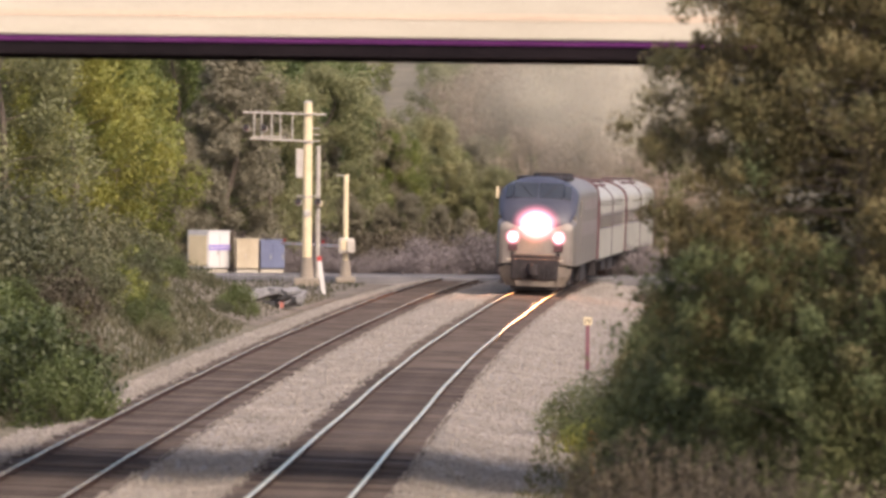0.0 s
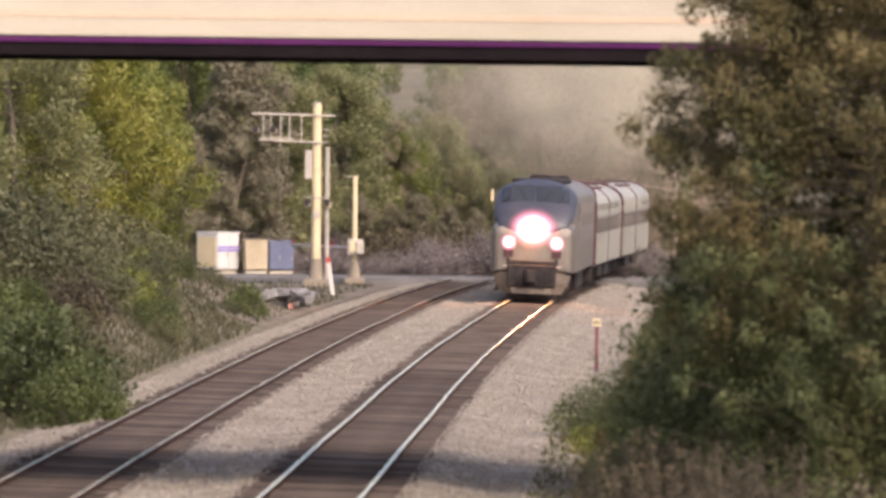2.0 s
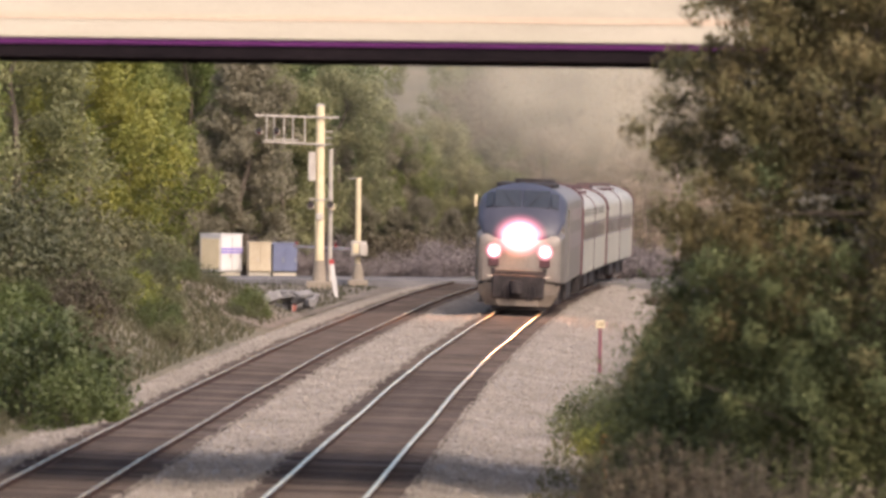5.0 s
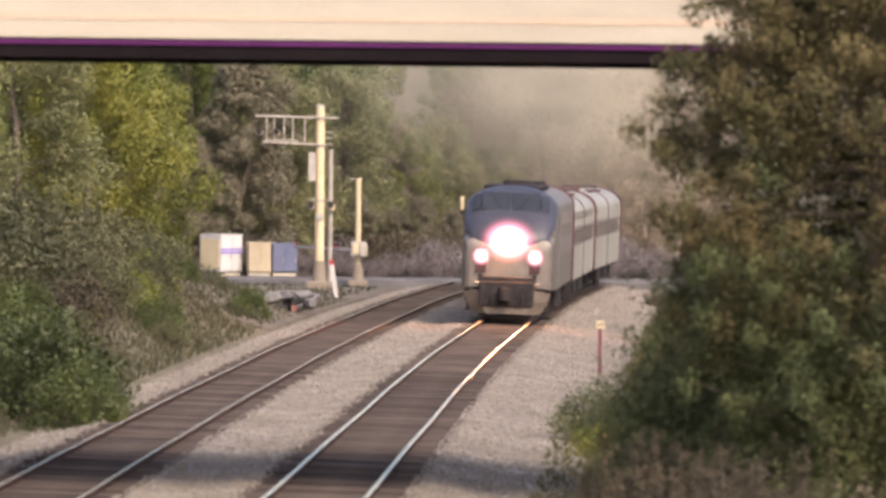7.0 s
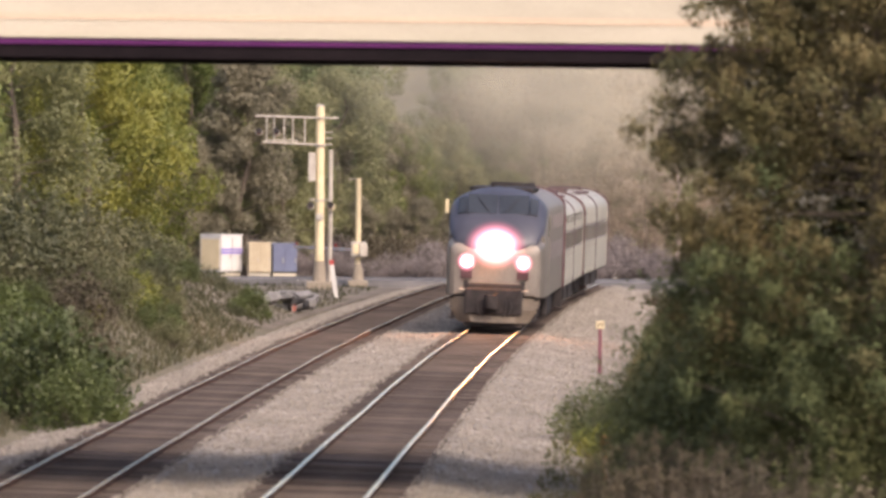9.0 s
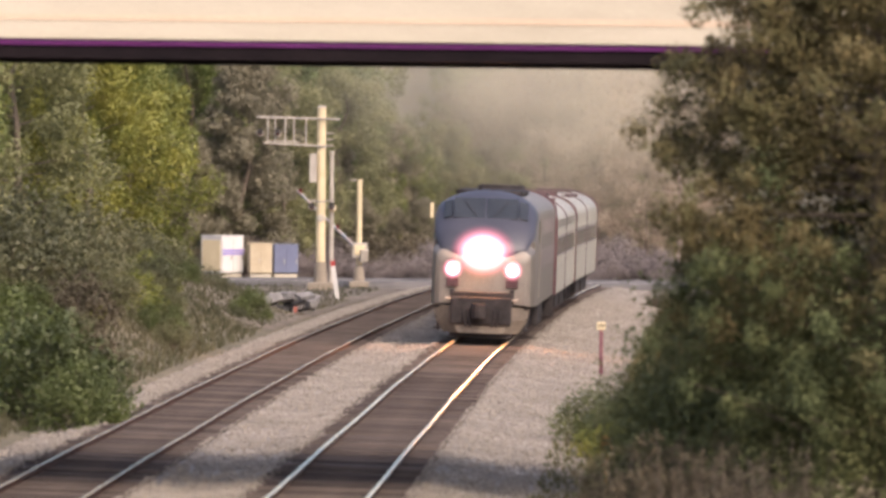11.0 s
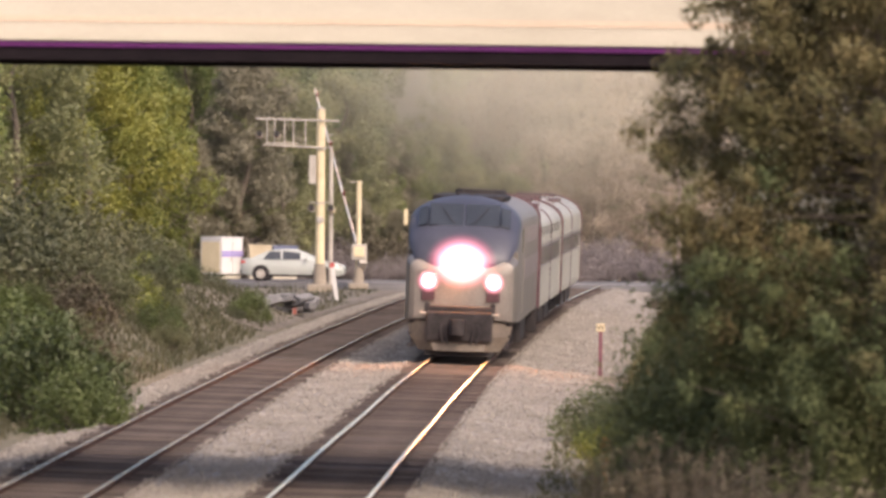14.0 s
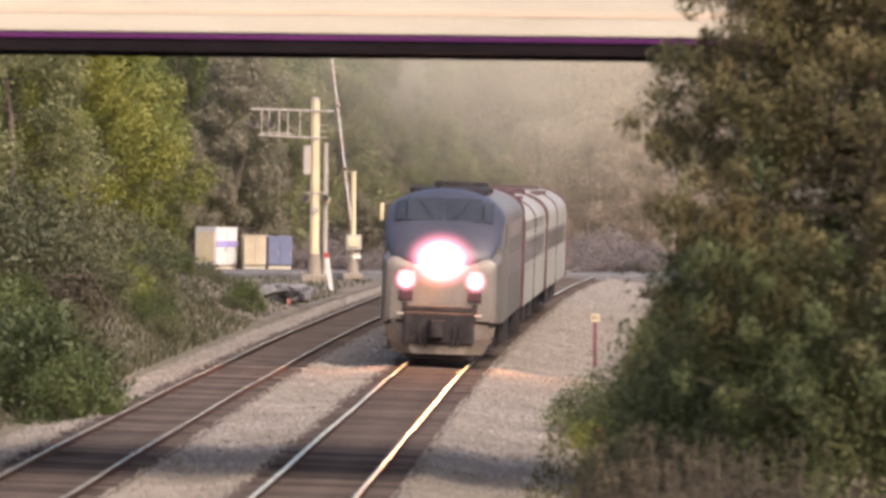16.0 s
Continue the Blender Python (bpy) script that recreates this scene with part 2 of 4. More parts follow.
def leaf_part(name, verts, faces, mat, parent, label=""):
    me = bpy.data.meshes.new(name)
    me.vertices.add(len(verts))
    me.vertices.foreach_set("co", verts.astype(np.float32).ravel())
    me.loops.add(faces.size)
    me.loops.foreach_set("vertex_index", faces.astype(np.int32).ravel())
    me.polygons.add(len(faces))
    me.polygons.foreach_set("loop_start", np.arange(0, faces.size, 3, dtype=np.int32))
    me.update(calc_edges=True)
    me.materials.append(mat)
    ob = new(name, me)
    ob.parent = parent
    return tagged(ob, label)


def tree(name, m, height, radius, mat, label, seed, clump_n=90, leaves=60, size=0.3, base=0.25, category="tree", group="", trunk_r=None, bare=0.0, bark=None):
    """A tapered trunk with forking limbs; leaf clumps sit along and at the ends of the limbs."""
    rng = np.random.default_rng(seed)
    t = thing(name, m, label, category, group)
    wood, tips = bmesh.new(), []
    tr = trunk_r or height * 0.018
    spine = [Vector((0, 0, -0.4))]
    for k in range(1, 7):
        spine.append(Vector((rng.normal() * 0.03 * height * k / 6, rng.normal() * 0.03 * height * k / 6, height * 0.92 * k / 6)))
    for k, (a, b) in enumerate(zip(spine, spine[1:])):
        cyl(wood, tr * (1 - k / 6.6), tr * (1 - (k + 1) / 6.6), a, b, 7)
    for i in range(clump_n):
        f = base + (1 - base) * ((i + rng.random()) / clump_n) ** 0.9
        k = min(5, int(f * 6))
        root = spine[k].lerp(spine[k + 1], f * 6 - k) if f < 1 else spine[6]
        g = (f - base) / (1 - base)
        reach = radius * (math.sin(math.pi * min(1, 0.18 + 0.8 * g)) ** 0.7) * (0.55 + 0.55 * rng.random())
        ang = i * 2.4 + rng.normal() * 0.4
        tip = root + Vector((math.cos(ang) * reach, math.sin(ang) * reach, reach * (0.15 + 0.35 * rng.random())))
        elbow = root.lerp(tip, 0.5) + Vector((0, 0, -0.06 * reach))
        if i % 2 == 0:
            cyl(wood, tr * 0.28 * (1.1 - f), tr * 0.16 * (1.1 - f), root, elbow, 5)
            cyl(wood, tr * 0.16 * (1.1 - f), 0.008, elbow, tip, 4)
        cr = radius * (0.15 + 0.2 * rng.random())
        tips.append((*tip, cr))
        tips.append((*root.lerp(tip, 0.55 + 0.2 * rng.random()), cr * 0.8))
    part("trunk", wood, bark or BARK, t)
    tips = np.array(tips)
    if bare:
        tips = tips[rng.random(len(tips)) > bare]
    v, f = crown_mesh(rng, tips, leaves, size, 1.0)
    leaf_part("crown", v, f, mat, t)
    return t


GREEN = leafage("summer_leaves", [(0.25, (0.046, 0.07, 0.022)), (0.5, (0.098, 0.132, 0.036)), (0.75, (0.165, 0.195, 0.055))])
YELLOW = leafage("turning_leaves", [(0.25, (0.048, 0.072, 0.014)), (0.5, (0.122, 0.145, 0.026)), (0.8, (0.235, 0.225, 0.038))])
GREYISH = leafage("dead_brush", [(0.25, (0.075, 0.066, 0.066)), (0.5, (0.145, 0.125, 0.122)), (0.8, (0.215, 0.187, 0.18))], 0.8, 0.1)
# Rust and olive are paled: distance haze is put into the leaf colour.
RUST = leafage("hazed_autumn_leaves", [(0.25, (0.13, 0.102, 0.076)), (0.5, (0.285, 0.228, 0.17)), (0.8, (0.44, 0.365, 0.28))])
OLIVE = leafage("olive_leaves", [(0.25, (0.075, 0.088, 0.038)), (0.5, (0.155, 0.165, 0.07)), (0.75, (0.24, 0.23, 0.105))])
# Near-right foliage: its shade is put into these two darker leaf colours.
DEEP = leafage("shade_dark_brown_leaves", [(0.25, (0.036, 0.04, 0.012)), (0.45, (0.07, 0.067, 0.022)), (0.65, (0.115, 0.088, 0.032))], 0.8, 0.15)
IVY = leafage("shade_dark_green_leaves", [(0.25, (0.034, 0.048, 0.014)), (0.45, (0.062, 0.08, 0.026)), (0.65, (0.105, 0.114, 0.04))], 0.8, 0.15)
LAUREL = leafage("deep_green_bush_leaves", [(0.25, (0.026, 0.036, 0.008)), (0.5, (0.05, 0.068, 0.014)), (0.75, (0.082, 0.105, 0.024))], 0.6, 0.25)


SCRUB = leafage("dull_olive_scrub", [(0.25, (0.042, 0.048, 0.022)), (0.5, (0.085, 0.09, 0.04)), (0.75, (0.135, 0.13, 0.062))])
BROWN = leafage("dry_brown_leaves", [(0.25, (0.04, 0.034, 0.02)), (0.5, (0.07, 0.058, 0.034)), (0.8, (0.12, 0.098, 0.06))], 0.8, 0.2)
MAUVE = leafage("mauve_brown_leaves", [(0.2, (0.13, 0.12, 0.082)), (0.5, (0.18, 0.165, 0.108)), (0.8, (0.235, 0.21, 0.138))], 0.7, 0.3)


def stand(x, y, lift=-0.1):
    return (x, y, ground_z(x, y) + lift)
# ---- ties and loose ballast ----
def tie_mesh():
    bm = bmesh.new()
    box(bm, (2.6, 0.23, 0.18), Matrix.Translation((0, 0, -0.09)), 0.015)
    me = bpy.data.meshes.new("tie")
    bm.to_mesh(me)
    bm.free()
    me.materials.append(TIE)
    return me


TIE_MESH = tie_mesh()
rnd = random.Random(21)
for t, shift in ((main_track, 0.0), (side_track, -SPACING)):
    rest = bmesh.new()
    for k in range(390):
        y = 114 + k * 0.52 + rnd.uniform(-0.05, 0.05)
        m = pose(track_x(y) + shift + rnd.uniform(-0.06, 0.06), y, -0.108 + rnd.uniform(-0.02, 0.012), 0, 1.6 + rnd.uniform(-0.6, 0.6), -math.degrees(heading(y)) + rnd.uniform(-1.2, 1.2))
        if k < 150:
            ob = new("tie", TIE_MESH)
            ob.parent, ob.matrix_basis = t, m
        else:
            box(rest, (2.6, 0.23, 0.18), m @ Matrix.Translation((0, 0, -0.09)))
    tagged(part("distant_tie_run", rest, TIE, t), kind="stuff")


def stones(rng, n):
    """Angular stones strewn over the shoulders and the space between the tracks."""
    y = 114 + (rng.random(n) ** 1.3) * 208
    w = rng.random(n) * 12.0 - 7.4
    keep = (np.abs(w - 0.06) > 1.16) & (np.abs(w + SPACING - 0.06) > 1.16)
    y, w = y[keep], w[keep]
    n = len(y)
    x = np.array([track_x(v) for v in y]) + w
    z = np.array([bed_z(a, b) for a, b in zip(x, y)]) + np.where((np.abs(w) < 1.3) | (np.abs(w + SPACING) < 1.3), 0.05, 0)
    base = np.array([(1, 0, 0), (0, 1, 0), (-1, 0, 0), (0, -1, 0), (0, 0, 1), (0, 0, -1)], float)
    s = (0.018 + 0.024 * rng.random(n) ** 2)[:, None, None]
    v = base[None] * s * (0.6 + 0.8 * rng.random((n, 6, 1))) + rng.normal(size=(n, 6, 3)) * 0.25 * s
    v += np.stack([x, y, z + 0.012], 1)[:, None]
    f = np.array([(0, 1, 4), (1, 2, 4), (2, 3, 4), (3, 0, 4), (1, 0, 5), (2, 1, 5), (3, 2, 5), (0, 3, 5)])
    return v.reshape(-1, 3), (np.arange(n)[:, None, None] * 6 + f[None]).reshape(-1, 3)


STONE = leafage("ballast_stones", [(0.2, (0.105, 0.092, 0.074)), (0.45, (0.175, 0.155, 0.128)), (0.7, (0.275, 0.252, 0.218))], 0.9, 0.0)
v, f = stones(np.random.default_rng(8), 84000)
tagged(leaf_part("ballast_stones", v, f, STONE, None, "loose crushed pale stone on the track bed"), category="ballast", kind="stuff")

# ---- road and crossing ----
DIRT = surface("packed_gravel_dirt", [(0.33, (0.06, 0.05, 0.036)), (0.5, (0.115, 0.096, 0.072)), (0.66, (0.19, 0.16, 0.125))], 0.5, 8.0, 0.95, 0, 1.0, 0.06)
apron = part("gravel_apron", sheet(spread((-24, -7.2, 40)), spread((240, 317, 90)), lambda x, y: ground_z(x, y) + 0.03 - 0.3 * smooth(12.5, 17, track_x(y) - x), lambda x, y: x + track_x(y)), DIRT)
tagged(apron, "bare tan gravel and dirt beside the crossing", "ground", kind="structure")

CROSS = Matrix.Translation((-7, 319, 0)) @ pose(0, 0, 0, 0, 0, -4) @ Matrix.Translation((7, -319, 0))


def road_z(x, y):
    edge = smooth(315.3, 314.0, y) if y < 319 else smooth(323.4, 324.7, y)
    return 0.012 - 0.12 * smooth(9, 22, abs(x - 2)) + 0.02 * noise.noise((x * 0.2, y * 0.2, 9)) - 0.6 * edge


road = part("road", sheet(spread((-160, 160, 160)), spread((314.0, 315.3, 3), (315.3, 323.4, 6), (323.4, 324.7, 3)), road_z, lambda x, y: x), ASPHALT)
road.matrix_basis = CROSS
tagged(road, "worn grey asphalt road across the tracks", "road", kind="structure")
PAINT = surface("worn_white_paint", shades((0.5, 0.48, 0.44), (0.8, 0.77, 0.7)), 1.2, 20.0, 0.7)
part("edge_line", sheet(spread((-30, 60, 60)), [315.45, 315.7], lambda x, y: road_z(x, y) + 0.012, lambda x, y: x), PAINT, road)

CREAM = surface("cream_enamel", shades((0.46, 0.38, 0.23), (0.62, 0.53, 0.35)), 1.5, 20.0, 0.55, 0, 0.1, 0.003)
GREY_METAL = surface("galvanised_steel", shades((0.28, 0.255, 0.22), (0.46, 0.43, 0.38)), 2.0, 20.0, 0.55, 0.3, 0.1, 0.003)
WEATHERED = surface("weathered_tan_concrete", shades((0.16, 0.135, 0.105), (0.26, 0.225, 0.175)), 1.5, 16.0, 0.85, 0, 0.4, 0.006)
DARK = surface("black_iron", shades((0.012, 0.011, 0.012), (0.045, 0.04, 0.04)), 2.0, 20.0, 0.65, 0.1, 0.3, 0.005)
DARK.node_tree.nodes["Principled BSDF"].inputs["Specular IOR Level"].default_value = 0.1
WHITE = surface("white_enamel", shades((0.44, 0.435, 0.42), (0.56, 0.555, 0.54)), 0.8, 18.0, 0.45, 0, 0.1, 0.003)
BLUE = surface("blue_paint", shades((0.07, 0.085, 0.15), (0.12, 0.14, 0.22)), 1.0, 12.0, 0.5, 0, 0.1, 0.003)
BEIGE = surface("beige_paint", shades((0.3, 0.25, 0.165), (0.43, 0.37, 0.265)), 1.0, 12.0, 0.6, 0, 0.15, 0.004)
RED = surface("red_paint", shades((0.3, 0.03, 0.03), (0.45, 0.06, 0.05)), 2.0, 20.0, 0.5, 0, 0.1, 0.003)
GLASS = surface("dark_glass", shades((0.015, 0.018, 0.022), (0.03, 0.035, 0.04)), 1.0, 8.0, 0.12, 0, 0.02, 0.002)
LENS_RED = surface("dull_red_lens", shades((0.12, 0.01, 0.012), (0.2, 0.02, 0.02)), 3.0, 20.0, 0.25)


FADED = surface("faded_red_tape", shades((0.48, 0.37, 0.33), (0.6, 0.5, 0.45)), 2.0, 20.0, 0.6)


def flasher(parent, at, name="flasher"):
    x, y, z = at
    f = part(name, rods(((x, y, z), (x, y + 0.03, z), 0.15, 0.15), n=14), GREY_METAL, parent)
    part("lens", rods(((x, y - 0.06, z), (x, y, z), 0.10, 0.11), n=12), LENS_RED, f)
    part("hood", rods(((x, y - 0.16, z + 0.06), (x, y, z + 0.04), 0.12, 0.12), n=10), DARK, f)


def cantilever_signal():
    """A tall mast with an overhead arm that carries crossing lamps, on a flared foot."""
    t = thing("crossing_signal", pose(-4.93, 310.2, 0), "tall cream cantilever crossing signal mast with overhead arm", "crossing signal")
    part("foundation", boxes(((0, 0, -0.15), (1.0, 0.9, 0.36)), bevel=0.05), WEATHERED, t)
    part("foot", rods(((0, 0, 0.04), (0, 0, 0.85), 0.30, 0.21), n=12), WEATHERED, t)
    part("mast", rods(((0, 0, 0.4), (0, 0, 7.02), 0.19, 0.17), n=16), CREAM, t)
    part("cap", rods(((0, 0, 7.02), (0, 0, 7.1), 0.19, 0.1), n=12), GREY_METAL, t)
    for dy in (-0.22, 0.22):
        part("upper_chord", rods(((-2.6, dy, 6.62), (0.74, dy, 6.55), 0.04, 0.04), n=8), GREY_METAL, t)
        part("lower_chord", rods(((-2.3, dy, 5.58), (0.1, dy, 5.48), 0.04, 0.04), n=8), GREY_METAL, t)
        for dx in (-2.15, -1.85, -1.45, -1.1, -0.62):
            part("upright", rods(((dx, dy, 5.55), (dx, dy, 6.62), 0.028, 0.028), n=6), GREY_METAL, t)
    part("walkway", boxes(((-1.55, 0, 5.66), (1.3, 0.5, 0.05)),), GREY_METAL, t)
    for dx in (-2.45, -1.75):
        flasher(t, (dx, -0.35, 5.98))
        part("lamp_bracket", rods(((dx, -0.3, 5.98), (dx, 0.2, 6.0), 0.03, 0.03), n=6), GREY_METAL, t)
    for z in (6.0, 5.75, 5.5):
        part("step", boxes(((0.32, 0, z), (0.34, 0.05, 0.05)),), GREY_METAL, t)
    part("relay_box", boxes(((-0.32, -0.05, 4.6), (0.3, 0.3, 1.15)), bevel=0.02), GREY_METAL, t)
    part("band", rods(((0, 0, 5.4), (0, 0, 5.5), 0.21, 0.21), n=14), GREY_METAL, t)
    part("band", rods(((0, 0, 3.22), (0, 0, 3.3), 0.21, 0.21), n=14), GREY_METAL, t)
    part("crossarm", boxes(((0.05, -0.05, 3.3), (0.95, 0.07, 0.06)),), GREY_METAL, t)
    for dx in (-0.36, 0.42):
        flasher(t, (dx, -0.15, 3.05))
    part("ladder_pole", rods(((0.42, 0.1, 0.0), (0.42, 0.1, 5.3), 0.09, 0.09), n=8), GREY_METAL, t)
    part("pole_lamp", boxes(((0.46, 0.0, 3.0), (0.26, 0.22, 0.26)), bevel=0.03), CREAM, t)
    part("bell", rods(((0.0, -0.24, 2.6), (0.0, -0.16, 2.6), 0.13, 0.16), n=12), GREY_METAL, t)
    return t


def gate_machine():
    t = thing("crossing_gate", pose(-3.43, 313.72, 0), "grey railway crossing gate machine with striped barrier arm", "crossing gate")
    part("foundation", boxes(((0, 0, -0.1), (0.8, 0.8, 0.26)), bevel=0.05), WEATHERED, t)
    part("foot", rods(((0, 0, 0.05), (0, 0, 0.7), 0.25, 0.15), n=12), WEATHERED, t)
    part("post", rods(((0, 0, 0.4), (0, 0, 4.15), 0.11, 0.1), n=12), CREAM, t)
    part("finial", boxes(((-0.12, 0, 4.12), (0.55, 0.05, 0.05)),), GREY_METAL, t)
    part("motor_box", boxes(((0.02, 0, 1.28), (0.62, 0.6, 0.62)), bevel=0.05), GREY_METAL, t)
    part("cover", boxes(((0.02, -0.32, 1.3), (0.42, 0.06, 0.4)), bevel=0.02), CREAM, t)
    arm = new("barrier_arm")
    arm.parent = t
    arm.matrix_basis = Matrix.Translation((0.0, 0.36, 1.25))
    for k in range(12):
        a, b = 0.35 + k * 0.74, 0.35 + (k + 1) * 0.74
        part("arm_band", boxes((((a + b) / 2, 0, 0), (b - a, 0.05, 0.13 - 0.004 * k)), bevel=0.01), (WHITE, FADED)[k % 2], arm)
    for k in (3.2, 6.0, 8.8):
        part("arm_lamp", rods(((k, 0, 0.06), (k, 0, 0.2), 0.06, 0.05), n=8), LENS_RED, arm)
    part("counterweight", boxes(((-0.62, 0, 0.0), (0.34, 0.34, 0.5)), bevel=0.04), GREY_METAL, arm)
    part("weight_lever", boxes(((-0.3, 0, 0), (0.7, 0.08, 0.14)), bevel=0.02), GREY_METAL, arm)
    return t, arm


signal = cantilever_signal()
gate, gate_arm = gate_machine()


def cabinet(name, m, size, mat, label, category, stripe=None, roof=None):
    t = thing(name, m, label, category)
    w, d, h = size
    part("body", boxes(((0, 0, h / 2 + 0.08), (w, d, h - 0.16)), bevel=0.03), mat, t)
    part("plinth", boxes(((0, 0, 0.04), (w * 0.94, d * 0.94, 0.16)),), CONCRETE, t)
    part("lid", boxes(((0, 0, h + 0.03), (w * 1.04, d * 1.04, 0.08)), bevel=0.02), roof or mat, t)
    for dx in (-w * 0.25, w * 0.25):
        door = part("door", boxes(((dx, -d / 2 - 0.015, h / 2 + 0.05), (w * 0.46, 0.03, h * 0.78)), bevel=0.008), mat, t)
        part("handle", boxes(((dx + w * 0.17, -d / 2 - 0.05, h / 2), (0.03, 0.04, 0.2)),), GREY_METAL, door)
    if stripe:
        for z in (h * 0.66, h * 0.58):
            part("stripe", boxes(((0, -d / 2 - 0.036, z), (w, 0.008, 0.09)),), stripe, t)
    return t


VIOLET = surface("violet_blue_paint", shades((0.16, 0.12, 0.4), (0.25, 0.2, 0.5)), 2.0, 20.0, 0.5)
case = cabinet("equipment_cabinet", pose(-9.35, 327.25, -0.05, 0, 0, 46), (1.26, 1.26, 1.68), WHITE, "white metal equipment cabinet with violet stripes beside the road", "cabinet", VIOLET)
# Cream panel paints warm sunlight onto the cabinet's left face.
part("sunlit_side_panel", boxes(((-0.645, 0, 0.9), (0.03, 1.1, 1.3)), bevel=0.01), CREAM, case, "cream panel painting sunlight on the side")
cabinet("utility_box", pose(-7.75, 326.92, -0.05, 0, 0, 8), (0.95, 0.8, 1.36), BEIGE, "beige weathered utility box beside the road", "utility box")
cabinet("storage_bin", pose(-6.75, 327.8, -0.05, 0, 0, 12), (1.05, 0.9, 1.32), BLUE, "blue painted metal storage bin beside the road", "bin")

stake = thing("marker_stake", pose(-4.0, 293, -0.35, 0, -8, 0), "white marker stake with a red band beside the track", "marker")
part("stake", boxes(((0, 0, 0.7), (0.16, 0.06, 1.4)), bevel=0.01), WHITE, stake)
part("band", boxes(((0, 0, 1.42), (0.18, 0.08, 0.18)),), RED, stake)

RUBBLE = surface("grey_broken_concrete", shades((0.09, 0.09, 0.092), (0.2, 0.195, 0.19)), 2.0, 12.0, 0.9, 0, 0.5, 0.01)
pipe = thing("culvert_rubble", pose(-5.45, 260.5, ground_z(-5.45, 260.5) - 0.1), "grey heap of broken concrete slabs beside the track", "rubble")
rnd = random.Random(3)
for k in range(16):
    bm = bmesh.new()
    box(bm, (rnd.uniform(0.3, 0.9), rnd.uniform(0.3, 0.7), rnd.uniform(0.12, 0.3)), pose(rnd.uniform(-1.1, 1.1), rnd.uniform(-1.5, 1.5), rnd.uniform(0.1, 0.62), rnd.uniform(-25, 25), rnd.uniform(-25, 25), rnd.uniform(0, 90)), 0.03)
    part("slab", bm, RUBBLE, pipe)
cone = thing("marker_flag", pose(-5.0, 258.0, -0.42), "small faded red marker flag by the track", "marker")
part("staff", rods(((0, 0, 0), (0, 0, 0.55), 0.015, 0.012), n=6), GREY_METAL, cone)
part("flag", boxes(((0.06, 0, 0.45), (0.14, 0.012, 0.2)),), surface("faded_red_cloth", shades((0.22, 0.07, 0.055), (0.34, 0.12, 0.09)), 2.0, 20.0, 0.8), cone)

post = thing("whistle_post", pose(4.06, 200, -0.5), "cream whistle post sign with a W on a rust-brown post", "railway sign")
POST = surface("rust_brown_post", shades((0.09, 0.03, 0.045), (0.17, 0.07, 0.08)), 3.0, 20.0, 0.7)
part("post", boxes(((0, 0, 0.65), (0.1, 0.07, 1.5)), bevel=0.01), POST, post)
plate = part("plate", boxes(((0, -0.045, 1.38), (0.22, 0.02, 0.2)), bevel=0.005), CREAM, post)
letter = bpy.data.curves.new("letter", "FONT")
letter.body, letter.size, letter.extrude, letter.align_x = "W", 0.2, 0.003, "CENTER"
holder = bpy.data.objects.new("letter", letter)
scene.collection.objects.link(holder)
flat = bpy.data.meshes.new_from_object(holder.evaluated_get(bpy.context.evaluated_depsgraph_get()))
bpy.data.objects.remove(holder)
flat.transform(pose(0, -0.06, 1.31, 90, 0, 0))
flat.materials.clear()
flat.materials.append(DARK)
new("letter", flat).parent = plate

OCHRE = surface("faded_orange_plastic", shades((0.2, 0.085, 0.02), (0.32, 0.15, 0.035)), 2.0, 20.0, 0.6)
marker = thing("cable_marker", pose(2.36, 114, -0.6, 0, 2, 0), "faded orange cable marker post in the weeds", "marker")
part("post", rods(((0, 0, -0.1), (0, 0, 1.7), 0.035, 0.035), n=10), OCHRE, marker)
part("head", boxes(((0, -0.02, 1.7), (0.17, 0.06, 0.22)), bevel=0.04), OCHRE, marker)


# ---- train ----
def lamp_halo(name, strength):
    """A lamp's white glow with a pink bloom halo painted as emission, fading outward."""
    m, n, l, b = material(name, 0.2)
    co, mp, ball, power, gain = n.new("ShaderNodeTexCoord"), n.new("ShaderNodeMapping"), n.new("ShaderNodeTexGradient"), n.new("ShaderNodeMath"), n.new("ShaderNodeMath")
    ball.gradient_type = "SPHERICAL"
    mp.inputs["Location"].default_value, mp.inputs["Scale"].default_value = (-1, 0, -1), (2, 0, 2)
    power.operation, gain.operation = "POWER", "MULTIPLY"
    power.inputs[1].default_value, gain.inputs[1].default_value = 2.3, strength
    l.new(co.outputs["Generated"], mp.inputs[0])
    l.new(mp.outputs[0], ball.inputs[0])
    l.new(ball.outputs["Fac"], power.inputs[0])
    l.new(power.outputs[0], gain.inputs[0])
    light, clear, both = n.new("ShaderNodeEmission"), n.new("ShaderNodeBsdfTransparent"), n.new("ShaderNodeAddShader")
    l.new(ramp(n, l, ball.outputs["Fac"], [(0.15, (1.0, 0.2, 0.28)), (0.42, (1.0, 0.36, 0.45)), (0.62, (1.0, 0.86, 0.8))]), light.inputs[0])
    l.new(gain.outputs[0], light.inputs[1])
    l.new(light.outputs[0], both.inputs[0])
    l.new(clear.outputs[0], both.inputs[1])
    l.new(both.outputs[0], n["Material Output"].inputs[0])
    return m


HEADLIGHT = lamp_halo("headlight_halo", 2.9)
DITCH = lamp_halo("ditch_light_halo", 3.0)
BULB = glow("warm_headlight_bulb", (1.0, 0.38, 0.12), 1400.0)
